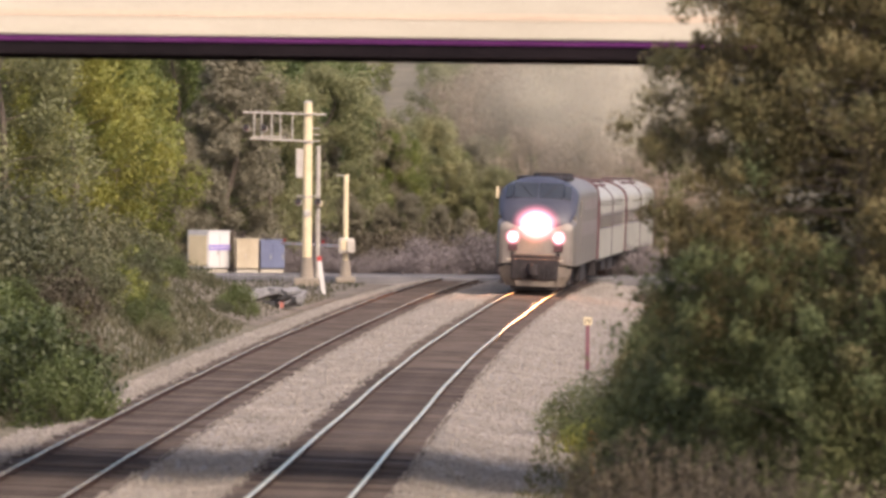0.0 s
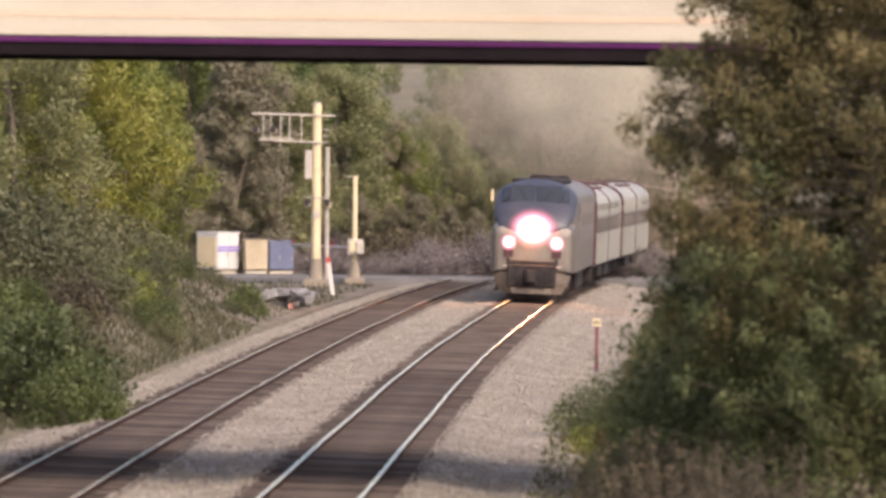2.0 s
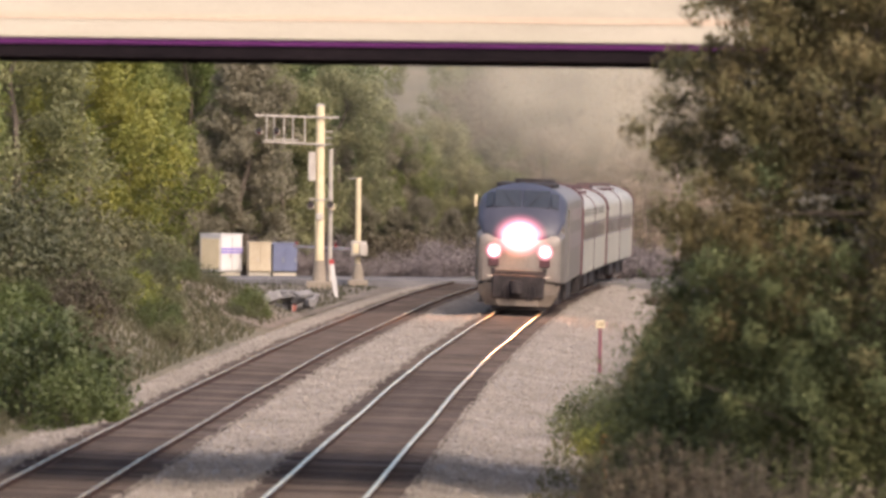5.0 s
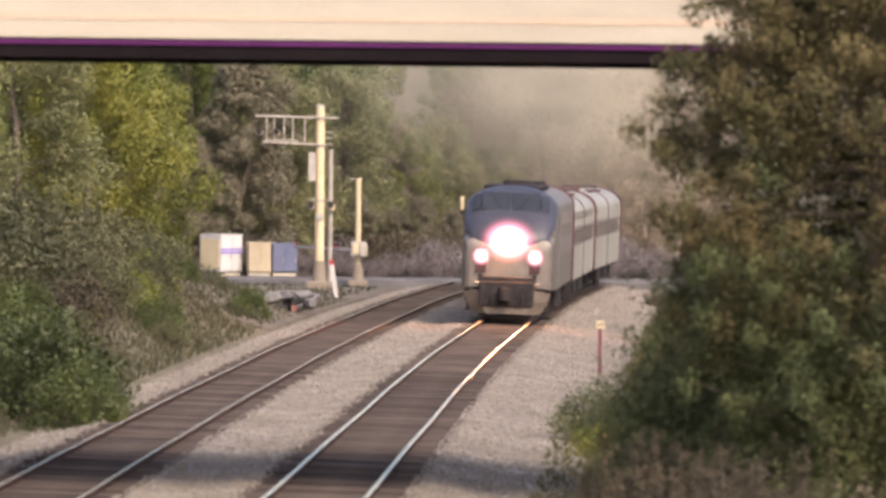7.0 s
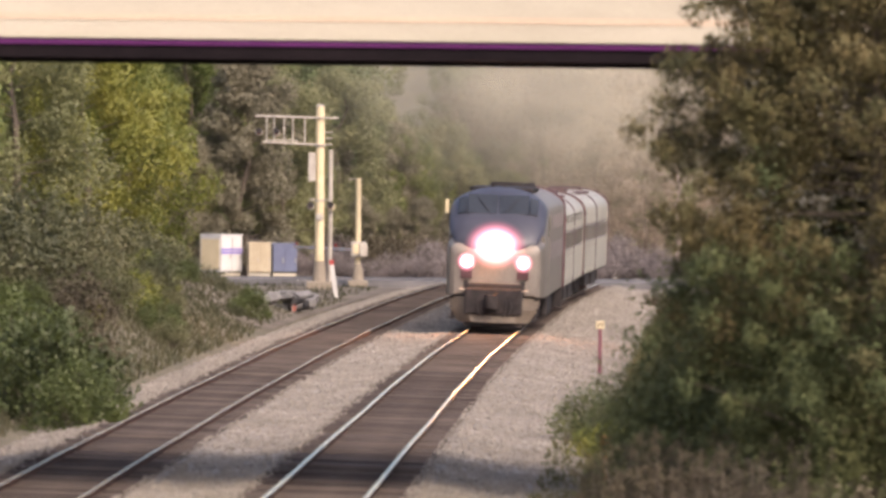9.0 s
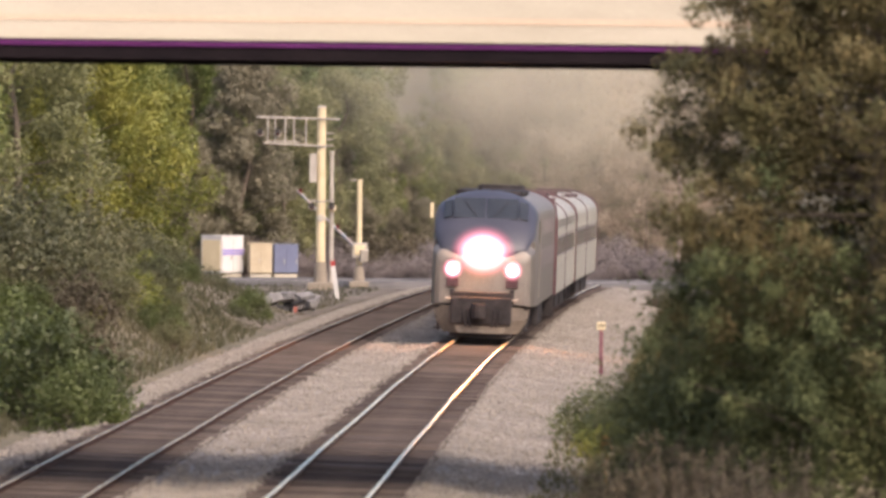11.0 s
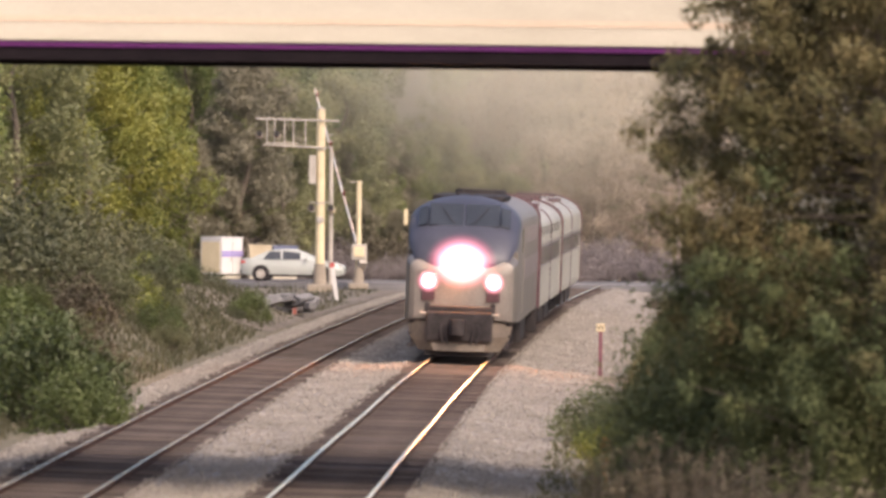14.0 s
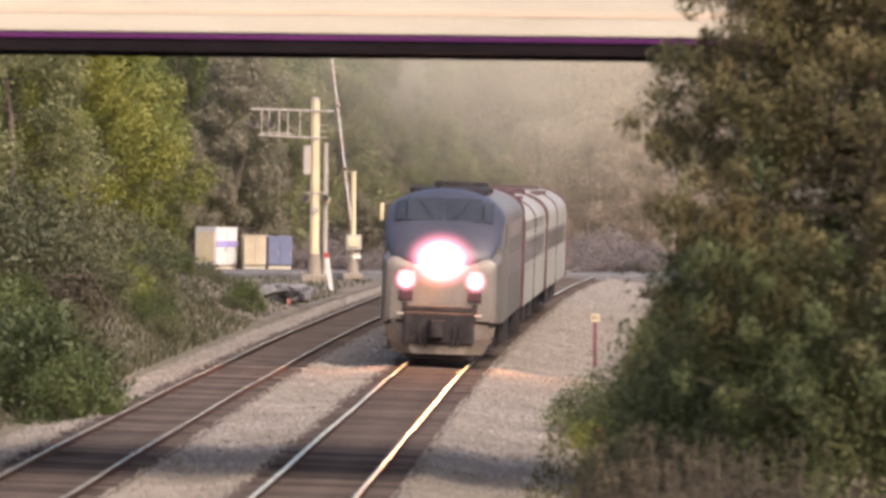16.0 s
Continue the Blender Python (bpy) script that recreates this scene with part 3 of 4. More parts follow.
SILVER = surface("silver_paint", shades((0.11, 0.097, 0.084), (0.19, 0.172, 0.15)), 0.7, 12.0, 0.45, 0.3, 0.15, 0.004)
PILOT = surface("dusty_pilot_paint", shades((0.06, 0.048, 0.036), (0.13, 0.106, 0.08)), 1.2, 12.0, 0.65, 0.1, 0.2, 0.004)
MAROON = surface("dark_red_gangway", shades((0.035, 0.013, 0.016), (0.065, 0.027, 0.03)), 2.0, 14.0, 0.8)
BAND = surface("window_band_paint", shades((0.12, 0.10, 0.10), (0.2, 0.17, 0.17)), 1.0, 14.0, 0.4)


def hull(half, low, high, corner, y, foot=None, n=8, rise=None):
    """One cross-section of a rail vehicle: upright sides, rounded shoulders under an arched roof."""
    foot = foot if foot is not None else half
    rise = rise if rise is not None else corner * 0.8
    pts = [(-foot, y, low), (foot, y, low)]
    for k in range(n + 1):
        a = math.pi / 2 * k / n
        pts.append((half - corner + corner * math.cos(a), y, high - rise + rise * math.sin(a)))
    for k in range(n + 1):
        a = math.pi / 2 * (1 - k / n)
        pts.append((-half + corner - corner * math.cos(a), y, high - rise + rise * math.sin(a)))
    return pts


def shade_smooth(ob, angle=35):
    ob.data.polygons.foreach_set("use_smooth", [True] * len(ob.data.polygons))
    ob.data.set_sharp_from_angle(angle=radians(angle))
    return ob


def bogie(parent, y, base, wheels):
    b = new("bogie")
    b.parent = parent
    b.matrix_basis = Matrix.Translation((0, y, 0))
    for side in (-1, 1):
        part("side_frame", boxes(((side * 1.08, 0, 0.62), (0.16, base + 0.9, 0.26)), ((side * 1.1, -base / 2, 0.5), (0.2, 0.34, 0.34)), ((side * 1.1, base / 2, 0.5), (0.2, 0.34, 0.34)), bevel=0.03), DARK, b)
        part("spring", rods(((side * 1.12, 0, 0.36), (side * 1.12, 0, 0.8), 0.16, 0.16), n=10), DARK, b)
    part("bolster", boxes(((0, 0, 0.72), (2.2, 0.5, 0.3)), bevel=0.04), DARK, b)
    for dy in (-base / 2, base / 2):
        w = part("wheelset", rods(((-0.9, 0, 0), (0.9, 0, 0), 0.09, 0.09), ((-0.82, 0, 0), (-0.69, 0, 0), 0.48, 0.49), ((0.69, 0, 0), (0.82, 0, 0), 0.49, 0.48), ((-0.69, 0, 0), (-0.66, 0, 0), 0.52, 0.52), ((0.66, 0, 0), (0.69, 0, 0), 0.52, 0.52), n=18), RAIL_SIDE, b)
        w.matrix_basis = Matrix.Translation((0, dy, 0.49))
        wheels.append((w, dy))
    return b


def hoop(half, low, high, corner, y, out, long=0.22, rise=None):
    """A raised dark seam round a body."""
    return loft([hull(half + d, low - (0.02 if d else 0), high + d, corner, y + long * k, rise=rise) for k, d in ((-0.5, 0), (-0.33, out), (0.33, out), (0.5, 0))])


def locomotive(wheels):
    t = thing("locomotive", Matrix(), "silver and slate blue diesel passenger locomotive with lit headlights", "locomotive")
    shade_smooth(part("body", loft([hull(1.43, 1.0, 3.1, 0.7, 0.95, rise=0.4), hull(1.47, 1.0, 3.86, 1.1, 1.9, rise=0.55), hull(1.48, 1.0, 4.14, 1.3, 2.5, rise=0.66), hull(1.48, 1.0, 4.2, 1.35, 3.2, rise=0.68), hull(1.48, 1.0, 4.2, 1.35, 20.6, rise=0.68), hull(1.4, 1.0, 4.1, 1.3, 20.9, rise=0.68)]), SILVER, t))
    shade_smooth(part("nose", loft([hull(1.2, 1.05, 2.35, 0.22, 0.0), hull(1.34, 1.02, 2.55, 0.25, 0.1), hull(1.44, 1.02, 2.7, 0.3, 0.45), hull(1.46, 1.02, 2.75, 0.3, 1.2)]), SILVER, t))
    shade_smooth(part("mask", loft([hull(0.75, 2.2, 2.62, 0.4, 0.02, 0.5, rise=0.15), hull(1.22, 2.3, 2.86, 0.7, 0.16, 0.85, rise=0.3), hull(1.42, 2.4, 3.38, 0.95, 0.8, 1.0, rise=0.42), hull(1.46, 2.6, 4.0, 1.2, 1.68, 1.3, rise=0.55), hull(1.455, 2.8, 4.2, 1.32, 2.35, 1.42, rise=0.66), hull(1.42, 3.2, 4.235, 1.34, 3.0, 1.42, rise=0.68)]), NAVY, t, "slate blue cab front"))
    wind = pose(0, 1.24, 3.735, -49.0 + 90, 0, 0)
    for dx in (-0.47, 0.47):
        w = part("windshield", bmesh.new(), GLASS, t)
        bm = bmesh.new()
        box(bm, (0.88, 0.86, 0.05), wind @ Matrix.Translation((dx, 0, -0.01)), 0.02)
        bm.to_mesh(w.data)
        bm.free()
        part("wiper", rods((wind @ Vector((dx * 0.5, -0.42, 0.07)), wind @ Vector((dx * 1.3, 0.2, 0.07)), 0.012, 0.01), n=6), DARK, w)
    for dx in (-1, 1):
        bm = bmesh.new()
        box(bm, (0.26, 0.72, 0.04), wind @ pose(dx * 1.07, -0.03, -0.05, 0, dx * 20, 0), 0.02)
        part("corner_window", bm, GLASS, t)
    lamp = part("headlight_housing", boxes(((0, 0.1, 2.53), (0.95, 0.22, 0.66)), bevel=0.1), NAVY, t)
    # Clear disc wider than the lamp, carrying the painted bloom halo round the bulbs.
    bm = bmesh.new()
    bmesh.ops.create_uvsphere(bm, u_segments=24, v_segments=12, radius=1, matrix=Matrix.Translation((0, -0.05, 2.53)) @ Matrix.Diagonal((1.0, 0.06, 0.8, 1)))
    part("headlight", bm, HEADLIGHT, lamp, "white headlight glow with painted pink halo")
    for dx in (-0.2, 0.2):
        part("bulb", rods(((dx, -0.04, 2.53), (dx, 0.0, 2.53), 0.13, 0.13), n=16), BULB, lamp, "blazing warm headlight bulb")
    for dx in (-0.84, 0.84):
        d = part("ditch_light_housing", boxes(((dx, 0.0, 2.02), (0.42, 0.16, 0.42)), bevel=0.06), SILVER, t)
        # This disc also reaches past its lamp to hold the painted halo.
        part("ditch_light", rods(((dx, -0.14, 2.02), (dx, -0.12, 2.02), 0.34, 0.34), n=24), DITCH, d, "ditch light glow with painted pink halo")
        part("number_board", boxes(((dx, -0.02, 1.64), (0.34, 0.08, 0.24)), bevel=0.02), MAROON, t)
        part("handrail", rods(((dx * 0.72, -0.12, 1.16), (dx * 1.22, -0.12, 1.2), 0.022, 0.022), n=8), GREY_METAL, t)
        part("grab_post", boxes(((dx, -0.02, 1.3), (0.13, 0.1, 0.34)), bevel=0.02), DARK, t)
        for z in (0.35, 0.65, 0.95):
            part("step", boxes(((dx * 1.38, 0.32, z), (0.36, 0.4, 0.05)),), DARK, t)
        part("side_skirt", boxes(((dx * 1.46, 0.6, 0.72), (0.08, 0.9, 0.85)), bevel=0.02), DARK, t)
    mirror = part("mirror", boxes(((-1.56, 1.9, 3.62), (0.1, 0.05, 0.42)), bevel=0.02), CREAM, t, "cream side mirror")
    part("mirror_arm", rods(((-1.42, 1.95, 3.75), (-1.56, 1.93, 3.75), 0.018, 0.018), n=6), DARK, mirror)
    # Solid black block in place of the shaded coupler opening.
    part("pocket_shade_block", boxes(((0, -0.02, 1.0), (1.75, 0.14, 0.8)), bevel=0.06), DARK, t)
    part("coupler", rods(((0, -0.2, 0.86), (0, -0.5, 0.86), 0.13, 0.12), ((-0.05, -0.5, 0.66), (-0.05, -0.5, 1.06), 0.2, 0.2), n=12), DARK, t, "blackened knuckle coupler")
    for dx in (-0.45, -0.32, 0.34, 0.48):
        part("air_hose", rods(((dx, -0.3, 0.95), (dx * 1.1, -0.38, 0.7), 0.03, 0.03), ((dx * 1.1, -0.38, 0.7), (dx * 0.9, -0.4, 0.42), 0.03, 0.03), n=6), DARK, t)

    def blade(half, z, y):
        return [(-half, y + 0.35, z), (-half * 0.6, y, z), (half * 0.6, y, z), (half, y + 0.35, z), (half, y + 0.5, z), (-half, y + 0.5, z)]

    part("pilot", loft([blade(1.36, 0.98, -0.12), blade(1.3, 0.62, -0.2), blade(1.05, 0.24, -0.3)]), PILOT, t, "dusty cream pilot plate")
    # Second black block, proud of the pilot, standing in for the opening's shade.
    part("pilot_shade_block", boxes(((0, -0.26, 0.86), (1.72, 0.14, 0.78)), bevel=0.06), DARK, t)
    part("pilot_sill", boxes(((0, 0.15, 0.17), (1.75, 0.5, 0.12)),), DARK, t)
    part("roof_hatch", boxes(((0, 6.5, 4.17), (1.9, 6.5, 0.14)), bevel=0.05), DARK, t)
    part("roof_fan", rods(((0, 13.0, 4.14), (0, 13.0, 4.34), 0.7, 0.66), n=20), DARK, t)
    part("roof_fan", rods(((0, 15.2, 4.14), (0, 15.2, 4.34), 0.7, 0.66), n=20), DARK, t)
    part("exhaust", boxes(((0, 10.9, 4.26), (0.8, 0.6, 0.2)),), DARK, t)
    for dx in (-0.25, 0.1):
        part("horn", rods(((dx, 3.2, 4.28), (dx, 2.9, 4.3), 0.03, 0.06), n=10), DARK, t)
    for side in (-1, 1):
        part("cab_window", boxes(((side * 1.47, 3.1, 3.1), (0.05, 0.9, 0.62)), bevel=0.02), GLASS, t)
        part("cab_door", boxes(((side * 1.478, 4.4, 2.35), (0.04, 0.75, 2.3)), bevel=0.01), SILVER, t)
        part("body_stripe", boxes(((side * 1.482, 13.0, 2.32), (0.02, 14.6, 0.52)),), BAND, t)
        for k in range(7):
            part("louvre", boxes(((side * 1.475, 8 + 1.7 * k, 3.2), (0.03, 1.1, 0.42)), bevel=0.01), BAND, t)
        part("fuel_tank", boxes(((side * 0.7, 10.4, 0.66), (1.35, 4.6, 0.75)), bevel=0.12), DARK, t)
        part("rear_step", boxes(((side * 1.35, 20.3, 0.7), (0.3, 0.5, 0.7)),), DARK, t)
    for y, out in ((20.75, 0.05),):
        shade_smooth(part("body_hoop", hoop(1.48, 1.02, 4.2, 1.35, y, out, 0.22, 0.68), MAROON, t, "dark red body seam"))
    for y in (4.2, 16.8):
        bogie(t, y, 2.8, wheels)
    return t


def passenger_car(wheels, upper_windows, label):
    t = thing("passenger_car", Matrix(), label, "passenger car", "cars of the train")
    shade_smooth(part("body", loft([hull(1.45, 0.98, 3.84, 1.2, 0.12, rise=0.7), hull(1.49, 0.95, 3.88, 1.2, 0.3, rise=0.7), hull(1.49, 0.95, 3.88, 1.2, 25.3, rise=0.7), hull(1.45, 0.98, 3.84, 1.2, 25.5, rise=0.7)]), STEEL, t))
    for y in (-0.12, 25.72):
        part("gangway", loft([hull(1.32, 1.0, 3.72, 0.6, y - 0.25), hull(1.32, 1.0, 3.72, 0.6, y + 0.25)]), MAROON, t, "dark red folded gangway")
    for side in (-1, 1):
        band = part("window_band", boxes(((side * 1.492, 12.8, 2.42), (0.012, 23.0, 0.62)),), BAND, t)
        for k in range(13):
            part("window", boxes(((side * 1.498, 2.6 + 1.7 * k, 2.42), (0.02, 1.15, 0.5)), bevel=0.008), GLASS, band)
        if upper_windows:
            for k in range(11):
                part("upper_window", boxes(((side * 1.47, 3.4 + 1.85 * k, 3.12), (0.06, 0.5, 0.26)), bevel=0.008), GLASS, t)
        for z in (2.02, 2.8):
            part("trim_stripe", boxes(((side * 1.50, 12.8, z), (0.03, 25.0, 0.05)),), STEEL, t)
        for k in range(6):
            part("flute", boxes(((side * 1.495, 12.8, 1.15 + 0.13 * k), (0.03, 24.8, 0.05)), bevel=0.008), STEEL, t)
        for y in (1.2, 24.4):
            d = part("door", boxes(((side * 1.498, y, 2.05), (0.03, 0.85, 2.05)), bevel=0.01), STEEL, t)
            part("door_window", boxes(((side * 1.516, y, 2.5), (0.02, 0.42, 0.6)),), GLASS, d)
            part("door_edge", boxes(((side * 1.50, y + 0.5, 2.1), (0.03, 0.07, 2.2)),), MAROON, d)
        part("equipment_box", boxes(((side * 0.9, 9.3, 0.7), (0.9, 3.4, 0.6)), bevel=0.04), DARK, t)
        part("battery_box", boxes(((side * 0.9, 15.6, 0.68), (0.9, 4.2, 0.62)), bevel=0.04), DARK, t)
    for y, out in ((0.35, 0.055), (12.8, 0.03), (25.2, 0.055)):
        shade_smooth(part("body_hoop", hoop(1.49, 0.97, 3.88, 1.2, y, out, 0.22, 0.7), MAROON, t, "dark red body seam"))
    part("roof_unit", boxes(((0, 4.5, 3.9), (1.3, 2.6, 0.16)), bevel=0.05), MAROON, t)
    part("roof_unit", boxes(((0, 20.5, 3.9), (1.3, 2.6, 0.16)), bevel=0.05), MAROON, t)
    for k in range(6):
        part("roof_vent", boxes(((0.85, 7.6 + 1.9 * k, 3.78), (0.3, 0.6, 0.12)), bevel=0.03), MAROON, t)
    part("underframe", boxes(((0, 12.8, 0.9), (2.7, 25.0, 0.16)),), DARK, t)
    for y in (3.7, 21.8):
        bogie(t, y, 2.6, wheels)
    return t


wheels = []
loco = locomotive(wheels)
coaches = [passenger_car(wheels, True, "silver stainless passenger car with two rows of windows"),
           passenger_car(wheels, False, "silver stainless rear passenger car with a dark window band")]


# ---- road vehicle ----
PEARL = surface("pearl_white_car_paint", shades((0.28, 0.3, 0.275), (0.34, 0.355, 0.325)), 0.5, 18.0, 0.3, 0, 0.05, 0.002)
COMPACT = 0.9


def sedan():
    """A white four-door car, its nose toward +x, its rear bumper at x = 0."""
    t = thing("car", Matrix(), "white four-door sedan crossing the tracks", "car")

    def rib(x, half, low, high):
        return [(x, -half * 0.94, low), (x, -half, low + 0.2), (x, -half, high - 0.22), (x, -half * 0.9, high), (x, half * 0.9, high), (x, half, high - 0.22), (x, half, low + 0.2), (x, half * 0.94, low)]

    shade_smooth(part("body", loft([rib(0.0, 0.72, 0.42, 0.86), rib(0.12, 0.84, 0.32, 1.02), rib(0.7, 0.88, 0.24, 1.03), rib(2.4, 0.9, 0.22, 0.98), rib(3.5, 0.89, 0.22, 0.95), rib(4.25, 0.86, 0.24, 0.84), rib(4.6, 0.78, 0.3, 0.74), rib(4.72, 0.6, 0.4, 0.62)]), PEARL, t), 50)

    def top(x, low, high, half):
        return [(x, -half, low), (x, -half * 0.82, high), (x, half * 0.82, high), (x, half, low)]

    shade_smooth(part("roof", loft([top(0.55, 0.95, 1.06, 0.78), top(1.25, 0.95, 1.38, 0.82), top(1.9, 0.95, 1.46, 0.83), top(2.5, 0.95, 1.44, 0.83), top(3.3, 0.93, 1.12, 0.81), top(3.65, 0.9, 0.95, 0.8)]), PEARL, t), 60)
    for side in (-1, 1):
        for x0, x1, z1, z2 in ((1.05, 1.85, 1.2, 1.36), (1.95, 2.75, 1.37, 1.3)):
            bm = bmesh.new()
            ring = [(x0, 1.0), (x1, 1.0), (x1 - 0.02, z2), (x0 + (0.28 if x0 < 1.5 else 0), 1.34 if x0 < 1.5 else z1)]
            faces = [[bm.verts.new((x, side * (0.855 - (z - 0.95) * 0.30 + d), z)) for x, z in ring] for d in (0.0, 0.02)]
            bm.faces.new(faces[1])
            bm.faces.new(faces[0])
            for i in range(4):
                bm.faces.new((faces[0][i], faces[0][(i + 1) % 4], faces[1][(i + 1) % 4], faces[1][i]))
            bmesh.ops.recalc_face_normals(bm, faces=bm.faces)
            part("side_window", bm, GLASS, t)
        part("tail_light", boxes(((0.14, side * 0.72, 0.86), (0.2, 0.24, 0.14)), bevel=0.03), RED, t)
        part("headlamp", boxes(((4.5, side * 0.62, 0.68), (0.22, 0.26, 0.12)), bevel=0.03), GREY_METAL, t)
        part("mirror", boxes(((3.0, side * 0.98, 1.02), (0.16, 0.16, 0.12)), bevel=0.03), PEARL, t)
        part("door_handle", boxes(((1.75, side * 0.91, 0.84), (0.2, 0.03, 0.03)),), GREY_METAL, t)
        part("sill", boxes(((2.3, side * 0.84, 0.26), (2.0, 0.08, 0.1)), bevel=0.02), DARK, t)
    part("rear_bumper", boxes(((0.06, 0, 0.42), (0.16, 1.5, 0.18)), bevel=0.04), DARK, t)
    turning = []
    for x in (0.95, 3.7):
        for side in (-1, 1):
            part("wheel_arch", rods(((x, side * 0.84, 0.34), (x, side * 0.905, 0.34), 0.40, 0.40), n=20), DARK, t)
            w = part("wheel", rods(((0, -0.1, 0), (0, 0.1, 0), 0.33, 0.33), n=20), DARK, t)
            w.matrix_basis = Matrix.Translation((x * COMPACT, side * 0.84 * COMPACT, 0.33 * COMPACT))
            part("rim", rods(((0, side * 0.09, 0), (0, side * 0.115, 0), 0.22, 0.2), n=10), GREY_METAL, w)
            for k in range(5):
                a = k * math.tau / 5
                part("spoke_gap", boxes(((0.13 * math.cos(a), side * 0.117, 0.13 * math.sin(a)), (0.05, 0.006, 0.05)),), DARK, w)
            turning.append((w, x, side))
    for ob in t.children_recursive:
        ob.data.transform(Matrix.Scale(COMPACT, 4))
    return t, turning


car, car_wheels = sedan()
# ---- woods, bushes and grass ----
WOOD = "trees of the wood beyond the tracks"


def sight_x(sight, d):
    """How far to the side a line of sight from the tripod lies, d metres ahead."""
    return (sight - 784) * d / FOCAL


def bush(name, m, height, radius, mat, label, seed, clumps=40, leaves=70, size=0.14, group="", category="bush"):
    """Several stems from one root, with leaf clumps from the ground up."""
    rng = np.random.default_rng(seed)
    t = thing(name, m, label, category, group)
    wood, tips = bmesh.new(), []
    for i in range(clumps):
        a, r = i * 2.4, radius * math.sqrt((i + 0.5) / clumps)
        z = height * (0.12 + 0.78 * rng.random() * (1 - 0.55 * (r / radius) ** 2))
        tip = Vector((math.cos(a) * r, math.sin(a) * r, z))
        if i % 3 == 0:
            cyl(wood, 0.035, 0.008, (tip.x * 0.15, tip.y * 0.15, -0.3), tip, 5)
        tips.append((*tip, (0.16 + 0.14 * rng.random()) * (height + radius) * 0.6))
    part("stem", wood, BARK, t)
    v, f = crown_mesh(rng, np.array(tips), leaves, size, 1.0)
    v[:, 2] = np.maximum(v[:, 2], -0.25)
    leaf_part("foliage", v, f, mat, t)
    return t


T_YELLOW = tree("tree", pose(*stand(-13.4, 292.6)), 10.8, 3.2, YELLOW, "broad tree with yellow-green autumn leaves beside the railway", 1, 58, 350, 0.125, 0.06, group=WOOD)
T_GREEN = tree("tree", pose(*stand(-5.6, 349.8)), 10.6, 3.4, GREEN, "dense dark green deciduous tree behind the crossing", 2, 58, 350, 0.13, 0.05, group=WOOD)
T_OLIVE = tree("tree", pose(*stand(-9.2, 343.2)), 11.2, 3.4, OLIVE, "olive-brown autumn tree behind the crossing", 3, 58, 350, 0.13, 0.05, group=WOOD)
T_MAUVE = tree("tree", pose(*stand(sight_x(432, 331), 331)), 10.4, 2.3, MAUVE, "slender mauve-brown autumn tree behind the crossing", 6, 80, 230, 0.13, 0.05, group=WOOD)
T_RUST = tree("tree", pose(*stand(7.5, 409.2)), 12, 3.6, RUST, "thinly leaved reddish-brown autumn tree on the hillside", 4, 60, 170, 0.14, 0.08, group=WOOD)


def plant(kind, x, y, s, turn):
    return copy_thing(kind, pose(*stand(x, y), 0, 0, turn) @ Matrix.Scale(s, 4))


rnd = random.Random(5)
# along the top of the left bank
for k in range(9):
    y = 165 + k * 11
    plant((T_YELLOW, T_GREEN, T_OLIVE)[k % 3], sight_x(0, y) - rnd.uniform(3.5, 5), y, rnd.uniform(0.85, 1.1), rnd.uniform(0, 360))
for sight, d, kind, s in ((30, 262, T_OLIVE, 0.95), (150, 272, T_YELLOW, 1.0), (225, 284, T_YELLOW, 0.9), (215, 290, T_OLIVE, 0.7), (95, 286, T_YELLOW, 1.0), (10, 278, T_YELLOW, 1.0)):
    plant(kind, sight_x(sight, d), d, s, rnd.uniform(0, 360))
# behind the crossing on the left
plant(T_MAUVE, sight_x(335, 329), 329, 0.62, 80)
for sight, s in ((560, 0.3), (640, 0.33), (700, 0.3), (745, 0.36), (800, 0.32), (850, 0.3)):
    plant(T_MAUVE, sight_x(sight, 340), 340, s, sight)
plant(T_MAUVE, sight_x(700, 352), 352, 0.6, 200)
plant(T_MAUVE, sight_x(590, 346), 346, 0.6, 140)
for sight, d, kind, s in ((60, 330, T_GREEN, 1.1), (190, 334.4, T_YELLOW, 1.0), (330, 338.8, T_GREEN, 1.1), (420, 347.6, T_GREEN, 1.05), (500, 336.6, T_OLIVE, 0.8), (460, 358.6, T_OLIVE, 1.1), (560, 363, T_OLIVE, 1.05),
                       (600, 343.2, T_OLIVE, 0.8), (380, 363, T_GREEN, 1.2), (260, 358.6, T_OLIVE, 1.1), (120, 357.5, T_OLIVE, 1.1), (0, 352, T_GREEN, 1.15), (530, 379.5, T_YELLOW, 1.15), (640, 363, T_YELLOW, 0.5)):
    plant(kind, sight_x(sight, d), d, s, rnd.uniform(0, 360))
# thicket between the wood and the hillside
for k in range(26):
    sight, d = 640 + k * 22 + rnd.uniform(-15, 15), rnd.uniform(350, 387)
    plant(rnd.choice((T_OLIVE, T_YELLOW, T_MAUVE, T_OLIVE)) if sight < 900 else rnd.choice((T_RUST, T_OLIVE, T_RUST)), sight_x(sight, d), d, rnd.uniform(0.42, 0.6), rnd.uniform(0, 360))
# hillside
for k in range(34):
    sight, d = 620 + (k % 17) * 38 + rnd.uniform(-18, 18), 424 + 77 * (k // 17) + rnd.uniform(-20, 20)
    if sight > 800:
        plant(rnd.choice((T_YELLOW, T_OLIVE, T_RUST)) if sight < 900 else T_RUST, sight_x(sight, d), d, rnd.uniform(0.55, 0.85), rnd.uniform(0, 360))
plant(T_GREEN, sight_x(775, 600), 600, 0.28, 40)
